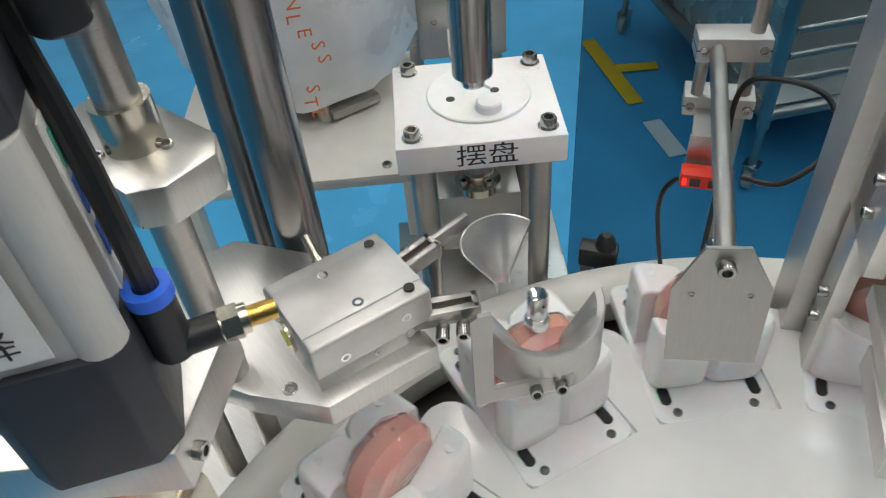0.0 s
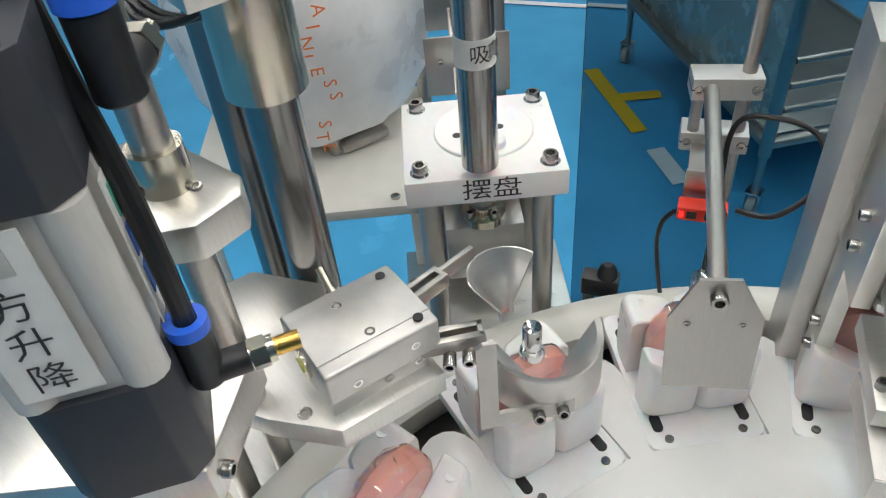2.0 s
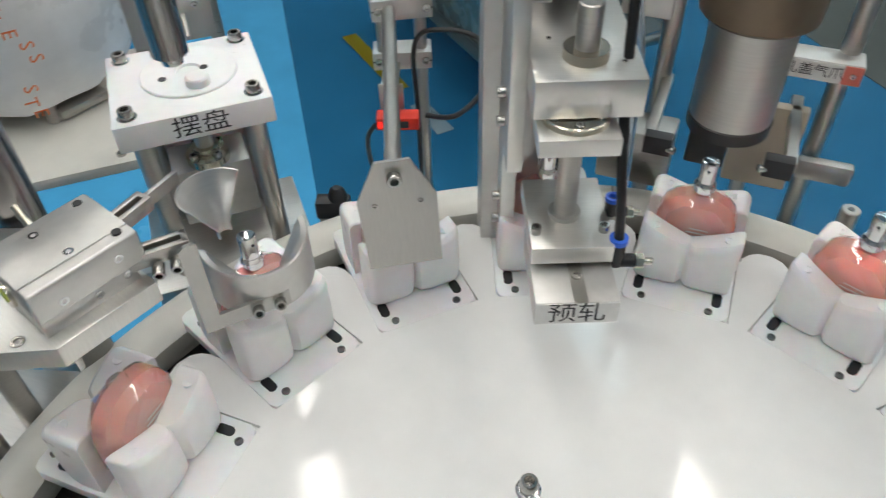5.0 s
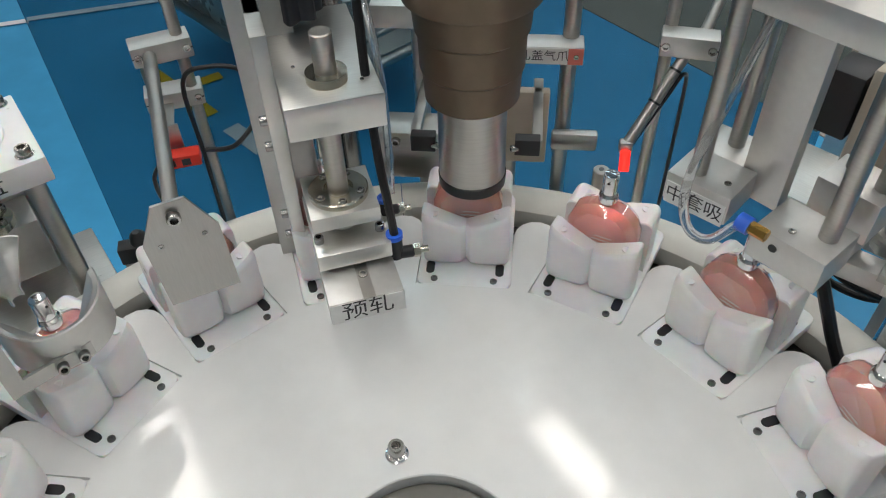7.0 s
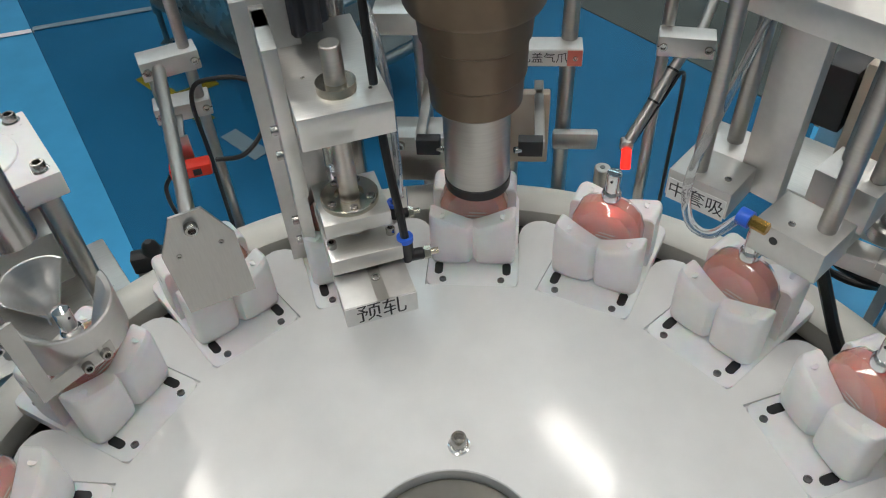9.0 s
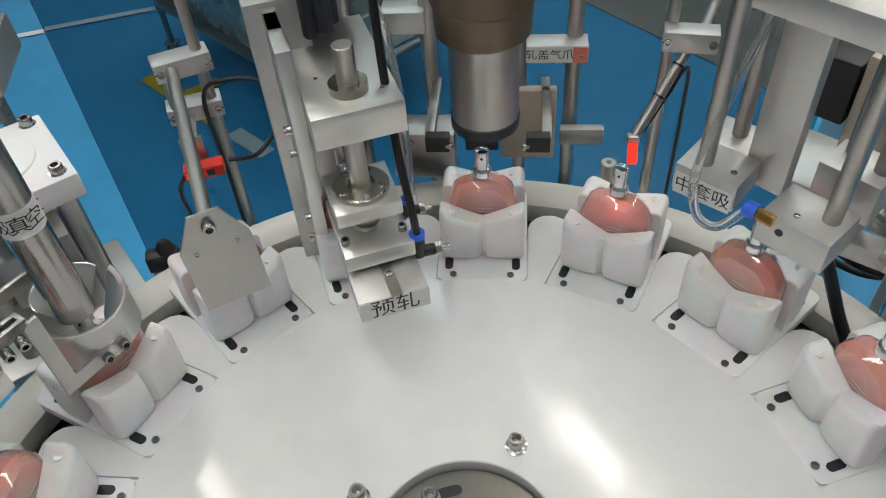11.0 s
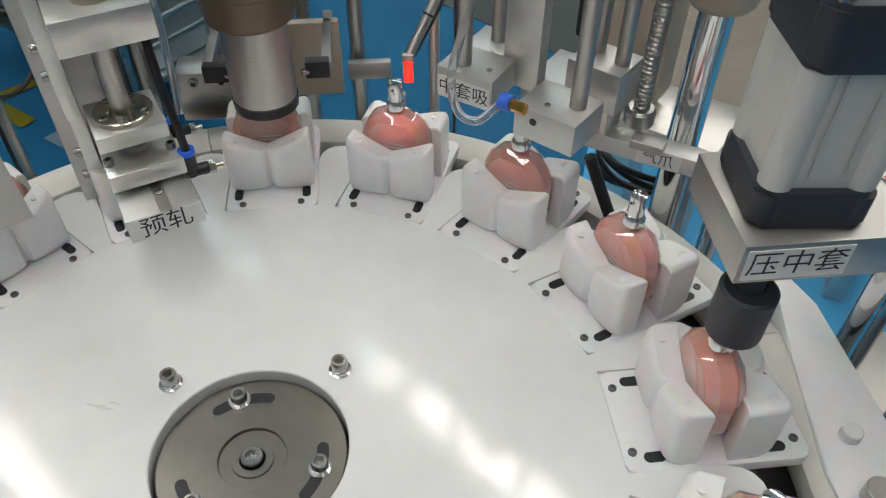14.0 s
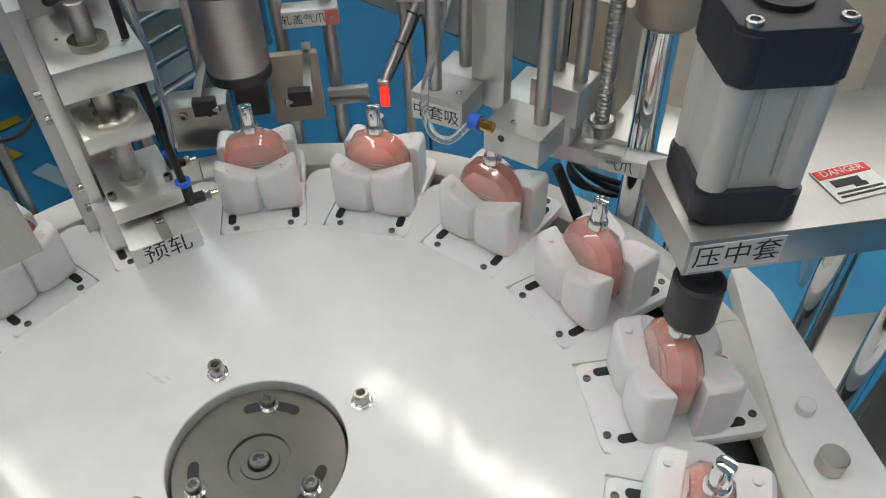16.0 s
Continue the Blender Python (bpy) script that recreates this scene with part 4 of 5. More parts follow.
# ---- station of the light barrier ----
def sensor_plate():
    p = thing("stop_plate", Matrix(), "grey steel stop plate with cut corners on a horizontal rod", "stop plate")
    up = Vector((0, 0, 1))
    m = frame_of((0.8746, 0.4848, 0.05), up, (-0.2030, 0.1780, 1.0245))
    bm = B()
    w = 0.0290
    poly = [(-w * 0.97, 0), (w * 0.97, 0), (w, 0.067), (w * 0.43, 0.101), (-w * 0.43, 0.101), (-w, 0.067)]
    lo = [bm.verts.new(m @ Vector((x, -0.001, z))) for x, z in poly]
    f = bm.faces.new(lo)
    r = bmesh.ops.extrude_face_region(bm, geom=[f])
    bmesh.ops.translate(bm, vec=m.to_3x3() @ Vector((0, 0.0025, 0)), verts=[v for v in r["geom"] if isinstance(v, bmesh.types.BMVert)])
    part("plate", bm, SHEET, p)
    fwd = m.to_3x3() @ Vector((0, -1, 0))
    screw(p, m @ Vector((0, -0.001, 0.087)), fwd, r=0.0055, h=0.006, name="bolt")
    for x in (-0.0168, 0.0168):
        screw(p, m @ Vector((x, -0.001, 0.063)), fwd, r=0.0022, h=0.0008)
    a, b = m @ Vector((0, 0.002, 0.087)), Vector((-0.3135, 0.4045, 1.1235))
    rod(p, a, b, 0.0062)
    s = thing("sensor_stand", Matrix(), "steel rod stand with clamps and a red light sensor", "sensor stand")
    c = at(-1.012, 1.452)
    rod(s, (c.x, c.y, 0.02), (c.x, c.y, TOP + 0.42), 0.0058, name="upright")
    clamp_block(s, at(-1.064, 1.418, 0.616), (0.86, 0.51, 0), w=0.056)
    clamp_block(s, at(-1.074, 1.431, 0.420), (0.90, 0.40, 0), w=0.056, h=0.018)
    rod(s, at(-1.125, 1.385, 0.42), at(-1.125, 1.385, 0.61), 0.005, name="short_rod")
    bm = B()
    box(bm, at(-1.02, 1.212, 0.377), (0.022, 0.003, 0.036), 0.0005, Matrix.Rotation(radians(21), 4, "Z"))
    box(bm, at(-1.065, 1.312, 0.412), (0.016, 0.05, 0.003), 0.0005, Matrix.Rotation(radians(21), 4, "Z"))
    part("bracket", bm, STEEL, s)
    mm = frame_of((0.93, 0.36, 0), (0, 0, 1), at(-0.980, 1.167, 0.342))
    bm = B()
    box(bm, (0, 0, 0), (0.039, 0.016, 0.013), 0.0015)
    bm.transform(mm)
    sen = part("light_sensor", bm, RED, s, "red light sensor case")
    for x in (-0.008, 0.006):
        bm = B()
        box(bm, (x, -0.0081, 0.0), (0.008, 0.0008, 0.007))
        bm.transform(mm)
        part("lens", bm, BLACK, sen)
    bm = B()
    box(bm, (-0.016, -0.0081, 0), (0.003, 0.0008, 0.006))
    bm.transform(mm)
    part("indicator", bm, REDGLOW, sen)
    bm = B()
    q = at(-0.895, 1.20, 0.357)
    hose(bm, [q, q + Vector((0.03, 0.004, 0.005)), q + Vector((0.05, 0.03, 0.03)), q + Vector((0.035, 0.05, 0.055)), q + Vector((0.0, 0.05, 0.06)), q + Vector((-0.03, 0.05, 0.04)), q + Vector((-0.03, 0.05, -0.05)), q + Vector((-0.03, 0.05, -0.25))], 0.0024)
    part("cable", bm, RUBBER, s, "black looped cable")
    bm = B()
    q = at(-1.055, 1.15, 0.317)
    hose(bm, [q, q + Vector((-0.01, 0.0, -0.02)), q + Vector((-0.012, 0.01, -0.07)), q + Vector((0.01, 0.02, -0.2))], 0.0022)
    part("cable", bm, RUBBER, s, "black looped cable")


# ---- press station ----
def press_station():
    p = thing("press_unit", station(3, 0.0), "milled aluminium press unit with shaft and printed label", "press unit")
    bm = B()
    box(bm, (0.0035, 0.2200, 0.0820), (0.060, 0.081, 0.0215), 0.0008)
    part("gripper_body", bm, ALU, p)
    bm = B()
    box(bm, (0.006, 0.199, 0.0928), (0.010, 0.040, 0.0008))
    part("guide_groove", bm, STEEL, p)
    screw(p, (0.006, 0.205, 0.0930), r=0.004, h=0.002)
    bm = B()
    box(bm, (0.0033, 0.2540, 0.1050), (0.0600, 0.080, 0.0155), 0.0008)
    part("carrier_plate", bm, MILLED, p)
    for x in (-0.025, 0.025):
        screw(p, (x + 0.003, 0.232, 0.1128), r=0.004, h=0.006)
    m = Matrix.Translation((0.0037, 0.1792, 0.0815)) @ Matrix.Rotation(math.pi / 2, 4, "X")
    sticker(p, m, 0.060, 0.0205, "预轧", 0.0215)
    rod(p, (0.0015, 0.252, 0.112), (0.0015, 0.252, 0.212), 0.0082, name="shaft")
    rod(p, (0.0075, 0.270, 0.230), (0.0075, 0.270, 0.274), 0.0082, name="upper_shaft")
    bm = B()
    cyl(bm, (0.0015, 0.252, 0.1125), (0.0015, 0.252, 0.1165), 0.012, seg=28)
    part("boss", bm, STEEL, p)
    bm = B()
    box(bm, (0.0075, 0.3120, 0.2207), (0.073, 0.145, 0.0285), 0.001)
    part("head_block", bm, MILLED, p)
    bm = B()
    pipe(bm, (0.0075, 0.270, 0.2345), (0.0075, 0.270, 0.2425), 0.0155, 0.0086, 40)
    part("head_bush", bm, NICKEL, p)
    for x, y in ((0.032, 0.262), (-0.014, 0.295)):
        screw(p, (x, y, 0.235), r=0.0016, h=0.0008)
    bm = B()
    box(bm, (-0.0352, 0.325, 0.115), (0.012, 0.030, 0.32), 0.001)
    box(bm, (-0.0352, 0.312, 0.205), (0.012, 0.075, 0.14), 0.001)
    part("side_plate", bm, MILLED, p)
    for y, z in ((0.320, 0.050), (0.320, 0.075), (0.30, 0.165), (0.30, 0.19)):
        screw(p, (-0.0412, y, z), (-1, 0, 0), r=0.0042, h=0.006, name="bolt")
    bm = B()
    box(bm, (-0.030, 0.375, 0.10), (0.05, 0.055, 0.36), 0.001)
    part("rear_column", bm, ALU, p)
    bm = B()
    ribs = [((0.0205 + 0.0035 * math.cos(7 * 2 * math.pi * i / 84)) * math.cos(2 * math.pi * i / 84) - 0.002, (0.0205 + 0.0035 * math.cos(7 * 2 * math.pi * i / 84)) * math.sin(2 * math.pi * i / 84) + 0.362) for i in range(84)]
    prism(bm, ribs, 0.245, 0.360)
    part("drive_motor", bm, NAVY, p, "dark ribbed drive cylinder")
    elbow(p, (0.0375, 0.222, 0.088), (1, -0.1, 0), 0.022, 0.0062)
    elbow(p, (0.0375, 0.255, 0.108), (1, -0.1, 0), 0.014, 0.0050)
    bm = B()
    hose(bm, [(0.0375, 0.222, 0.112), (0.036, 0.226, 0.14), (0.034, 0.24, 0.18), (0.036, 0.27, 0.24), (0.04, 0.30, 0.34)], 0.0036)
    part("air_hose", bm, RUBBER, p, "black air hose")
    bm = B()
    hose(bm, [(0.0445, 0.258, 0.125), (0.050, 0.28, 0.16), (0.052, 0.30, 0.22), (0.048, 0.34, 0.27), (0.03, 0.38, 0.30)], 0.0034)
    part("clear_hose", bm, CLEAR, p, "clear air hose")
    bm = B()
    box(bm, (0.026, 0.40, 0.275), (0.03, 0.03, 0.05), 0.003)
    part("valve", bm, BLACK, p)
    elbow(p, (0.046, 0.395, 0.262), (-1, 0, 0), 0.012, 0.0062)
    # flange block that slides on the shaft: a keyed thing of its own
    f = thing("press_slide", station(3, 0.0), "milled aluminium sliding block with a round steel flange", "press slide")
    bm = B()
    box(bm, (0.0015, 0.252, 0.1365), (0.055, 0.056, 0.0138), 0.0008)
    part("slide_block", bm, MILLED, f)
    bm = B()
    lathe(bm, [(0.024, 0.1434), (0.024, 0.1475), (0.023, 0.1485), (0.012, 0.1485), (0.0115, 0.145)], 48, Matrix.Translation((0.0015, 0.252, 0)))
    part("flange", bm, NICKEL, f)
    for a in (-150, -90, -30, 60, 120):
        screw(f, (0.0015 + 0.0185 * math.cos(radians(a)), 0.252 + 0.0185 * math.sin(radians(a)), 0.1483), r=0.0034, h=0.0014)
    bm = B()
    cyl(bm, (0.0015, 0.252, 0.124), (0.0015, 0.252, 0.1297), 0.013, seg=32, bev=0.001)
    part("lower_bush", bm, NICKEL, f)
    return f


# ---- crimping station ----
def crimp_head():
    h = thing("crimping_tool", station(4), "bronze and steel crimping head above the dial", "crimping head")
    bm = B()
    lathe(bm, [(0.027, 0.0), (0.0310, 0.002), (0.0315, 0.012), (0.0300, 0.013)], 48)
    part("lip_ring", bm, RUBBER, h, "black rubber lip ring")
    bm = B()
    pipe(bm, (0, 0, 0.013), (0, 0, 0.100), 0.0305, 0.020, 56)
    part("sleeve", bm, STEEL, h, "brushed steel sleeve")
    bm = B()
    lathe(bm, [(0.030, 0.094), (0.0375, 0.094), (0.0405, 0.097), (0.0420, 0.124), (0.0438, 0.126), (0.0445, 0.158), (0.047, 0.160), (0.0490, 0.186), (0.056, 0.188), (0.058, 0.192), (0.058, 0.225), (0.052, 0.228), (0.052, 0.34), (0.05, 0.342)], 64)
    part("head_body", bm, BRONZE, h, "dark bronze anodised stepped body")
    return h


def crimp_frame():
    f = thing("rod_stand", station(4) @ Matrix.Translation((-0.0095, 0.040, -0.014)), "steel rods and label block behind the crimping head", "support frame")
    for x, y, r in ((0.102, 0.115, 0.0085), (-0.052, 0.105, 0.0085), (0.045, 0.115, 0.0075)):
        bm = B()
        cyl(bm, (x, y, -0.25), (x, y, 0.55), r, seg=24)
        part("upright_rod", bm, STEEL, f)
    bm = B()
    box(bm, (0.083, 0.103, 0.150), (0.064, 0.026, 0.020), 0.0012)
    part("label_block", bm, ALU, f)
    sticker(f, Matrix.Translation((0.075, 0.0897, 0.150)) @ Matrix.Rotation(math.pi / 2, 4, "X"), 0.048, 0.0175, "轧盖气爪", 0.0125)
    bm = B()
    box(bm, (0.107, 0.0897, 0.150), (0.015, 0.001, 0.0175))
    part("red_tag", bm, material("red_tag", (0.75, 0.20, 0.15), 0.5), f)
    screw(f, (0.1075, 0.089, 0.150), (0, -1, 0), r=0.0026, h=0.001)
    for s in (-1, 1):
        bm = B()
        box(bm, (s * 0.050 + 0.0135, -0.004, 0.109), (0.024, 0.012, 0.018), 0.001)
        part("sensor_block", bm, BLACK, f, "small black sensor block")
        screw(f, (s * 0.038 + 0.0135, -0.008, 0.107), (-s, -0.3, 0), r=0.0034, h=0.004)
        bm = B()
        box(bm, (s * 0.059 + 0.0135, 0.052, 0.109), (0.010, 0.11, 0.010), 0.001)
        part("sensor_arm", bm, STEEL, f)
    bm = B()
    box(bm, (-0.075, 0.10, 0.190), (0.045, 0.030, 0.024), 0.001)
    part("left_block", bm, MILLED, f)
    bm = B()
    box(bm, (0.115, 0.095, 0.045), (0.05, 0.012, 0.022), 0.003)
    part("gripper_hook", bm, SHEET, f)


# ---- red fibre sensor ----
def fibre_sensor():
    f = thing("fibre_sensor", Matrix(), "steel arm with a glowing red optical sensor tip", "sensor")
    tip, elb = at(0.512, 1.230, 0.318), at(0.514, 1.288, 0.380)
    top = at(0.70, 1.47, 0.66)
    rod(f, elb, top, 0.0052, name="arm_rod")
    bm = B()
    cyl(bm, elb + Vector((0, -0.004, -0.002)), tip, 0.0048, seg=18, bev=0.001)
    part("sensor_tip", bm, REDGLOW, f, "glowing red sensor tip")
    beam = bpy.data.lights.new("sensor_beam", "SPOT")
    beam.energy, beam.color, beam.spot_size, beam.spot_blend, beam.shadow_soft_size = 0.45, (1.0, 0.03, 0.02), radians(30), 0.8, 0.004
    lamp = new("sensor_beam", beam)
    lamp.matrix_basis = look(tip + Vector((0, 0, -0.002)), station(5) @ Vector((0.0, 0.020, 0.060)))
    lamp.parent = f
    bm = B()
    box(bm, elb, (0.012, 0.010, 0.012), 0.002)
    part("tip_holder", bm, STEEL, f)
    d = (top - elb).normalized()
    for t in (0.045, 0.078):
        bm = B()
        pipe(bm, elb + d * t, elb + d * (t + 0.002), 0.0064, 0.005, 18)
        part("cable_tie", bm, RUBBER, f)
    bm = B()
    hose(bm, [elb + Vector((0.006, 0.004, 0)), elb + d * 0.05 + Vector((0.007, 0.002, -0.003)), elb + d * 0.08 + Vector((0.008, 0, -0.004)), elb + d * 0.085 + Vector((0.012, 0.01, -0.05)), elb + d * 0.085 + Vector((0.012, 0.012, -0.25))], 0.002)
    part("cable", bm, RUBBER, f, "thin black cable")
    clamp_block(f, at(0.685, 1.46, 0.665), (1, -0.15, 0), w=0.050, d=0.022, h=0.020)
    c = at(0.63, 1.52)
    rod(f, (c.x, c.y, 0.02), (c.x, c.y, TOP + 0.225), 0.0058, name="upright")
    rod(f, at(0.72, 1.47, 0.665), at(0.86, 1.85, 0.68), 0.005, name="cross_rod")


# ---- sleeve placing station ----
def sleeve_station():
    d = Vector((0.72, -0.69, 0)).normalized()
    o = Vector((0.69, 0.72, 0)).normalized()
    s = thing("sleeve_placer", Matrix(), "aluminium sleeve placing unit with rods and a printed label", "placing unit")
    # label block
    c = (at(0.593, 0.969, 0.492) + at(0.735, 0.862, 0.492)) / 2 + o * 0.014 + Vector((0.0024, -0.0018, 0))
    dd = Vector((0.80, -0.60, 0)).normalized()
    m = frame_of(dd, (0, 0, 1), c)
    bm = B()
    box(bm, (0, 0, 0.005), (0.054, 0.044, 0.026), 0.001)
    bm.transform(m)
    part("label_block", bm, ALU, s)
    sticker(s, m @ Matrix.Translation((0, -0.0224, 0.0)) @ Matrix.Rotation(math.pi / 2, 4, "X"), 0.050, 0.0205, "中套吸", 0.0165)
    screw(s, m @ Vector((0.016, -0.006, 0.018)), r=0.0028, h=0.001)
    for x, y in ((0.668, 0.944), (0.80, 1.10)):
        p = at(x, y, 0.53)
        rod(s, p, p + Vector((0, 0, 0.36)), 0.0068, name="guide_rod")
    bm = B()
    box(bm, at(0.79, 1.09, 0.50), (0.045, 0.045, 0.024), 0.001, Matrix.Rotation(math.atan2(dd.y, dd.x), 4, "Z"))
    part("rear_block", bm, ALU, s)
    # placing block
    c = d * 0.039 + o * 0.338 + Vector((0, 0, TOP + 0.1275))
    m = frame_of(d, (0, 0, 1), c)
    bm = B()
    box(bm, (0, 0, 0), (0.058, 0.048, 0.030), 0.001)
    bm.transform(m)
    part("placing_block", bm, ALU, s)
    bm = B()
    cyl(bm, m @ Vector((-0.010, -0.0238, 0.004)), m @ Vector((-0.010, -0.0246, 0.004)), 0.0034, seg=18)
    part("bore", bm, BLACK, s)
    screw(s, m @ Vector((-0.006, -0.010, 0.015)), r=0.0028, h=0.001)
    p = m @ Vector((0.015, 0.004, 0.014))
    rod(s, p, p + Vector((0, 0, 0.36)), 0.0072, name="guide_rod")
    bm = B()
    cyl(bm, m @ Vector((-0.022, 0.002, -0.024)), m @ Vector((-0.022, 0.002, -0.0145)), 0.0085, seg=20)
    part("suction_cup", bm, NICKEL, s)
    # upright bar
    c = at(0.86, 0.955)
    bm = B()
    box(bm, (c.x, c.y, TOP + 0.31), (0.036, 0.014, 0.36), 0.001, Matrix.Rotation(math.atan2(d.y, d.x), 4, "Z"))
    part("upright_bar", bm, ALU, s)
    # second block further out
    c = at(1.12, 0.96, 0.47)
    m2 = frame_of(d, (0, 0, 1), c)
    bm = B()
    box(bm, (0, 0, 0), (0.052, 0.044, 0.040), 0.001)
    box(bm, (0.004, -0.004, -0.032), (0.030, 0.030, 0.03), 0.001)
    bm.transform(m2)
    part("outer_block", bm, ALU, s)
    for x in (-0.012, 0.016):
        p = m2 @ Vector((x, 0.004 - x * 0.3, 0.02))
        rod(s, p, p + Vector((0, 0, 0.34)), 0.0068, name="guide_rod")
    # top plate that ties the rods together
    bm = B()
    box(bm, at(0.87, 0.96, 1.09), (0.24, 0.085, 0.022), 0.001, Matrix.Rotation(math.atan2(d.y, d.x), 4, "Z"))
    part("top_plate", bm, ALU, s)
    # fitting and clear hose
    f = at(0.7714, 0.781, 0.517)
    bm = B()
    cyl(bm, f + d * 0.006, f + d * 0.020, 0.0052, seg=6)
    part("brass_nut", bm, BRASS, s, "hexagonal brass fitting")
    bm = B()
    pipe(bm, f - d * 0.004, f + d * 0.006, 0.0072, 0.0034, 24)
    part("release_ring", bm, BLUE, s, "blue release ring")
    bm = B()
    hose(bm, [f + Vector(q) for q in ((0, 0, 0), (-0.006, -0.001, -0.003), (-0.023, -0.006, -0.013), (-0.037, -0.001, -0.010), (-0.043, 0.009, 0.003), (-0.042, 0.020, 0.021), (-0.034, 0.032, 0.044), (-0.024, 0.043, 0.068), (-0.005, 0.06, 0.12), (0.03, 0.09, 0.22))], 0.0038, 12)
    part("clear_hose", bm, CLEAR, s, "clear looped air hose")


def screw_stand():
    s = thing("screw_stand", Matrix(), "threaded spindle and posts on a long label bar", "spindle stand")
    a, b = at(1.06, 0.90, 0.28), at(1.42, 0.665, 0.28)
    d = (b - a).normalized()
    m = frame_of(d, (0, 0, 1), (a + b) / 2)
    bm = B()
    box(bm, (0, 0.012, 0), ((b - a).length, 0.022, 0.018), 0.001)
    bm.transform(m)
    part("label_bar", bm, ALU, s)
    sticker(s, m @ Matrix.Translation((0.012, 0.0007, 0.0)) @ Matrix.Rotation(math.pi / 2, 4, "X"), 0.040, 0.0165, "气爪", 0.014)
    bm = B()
    box(bm, (0.0, 0.004, 0.012), (0.03, 0.018, 0.008), 0.001)
    bm.transform(m)
    part("bracket", bm, SHEET, s)
    c = at(1.275, 0.97, 0.33)
    bm = B()
    prof = [(0.0078, 0.0)]
    n = 90
    for i in range(n):
        z = 0.42 * i / n
        prof += [(0.0078, z + 0.0008), (0.0066, z + 0.0023), (0.0066, z + 0.0030), (0.0078, z + 0.0042)]
    lathe(bm, prof, 18, Matrix.Translation(c))
    part("spindle", bm, STEEL, s, "threaded steel spindle")
    bm = B()
    lathe(bm, [(0.0135, -0.014), (0.0145, -0.012), (0.0145, 0.0), (0.012, 0.003), (0.008, 0.003)], 28, Matrix.Translation(c))
    part("spindle_nut", bm, STEEL, s)
    c = at(1.44, 0.95, 0)
    bm = B()
    cyl(bm, (c.x, c.y, 0.03), (c.x, c.y, TOP + 0.50), 0.0155, seg=40)
    part("thick_post", bm, CHROME, s, "thick polished post")
    bm = B()
    lathe(bm, [(0.026, 0.20), (0.030, 0.205), (0.030, 0.235), (0.026, 0.24)], 40, Matrix.Translation((c.x, c.y, TOP)))
    part("post_collar", bm, BEIGE, s)
    bm = B()
    hose(bm, [at(1.10, 0.90, 0.2), at(1.18, 0.86, 0.0), at(1.26, 0.80, -0.2), at(1.35, 0.80, -0.6)], 0.006)
    part("strut", bm, BLACK, s)


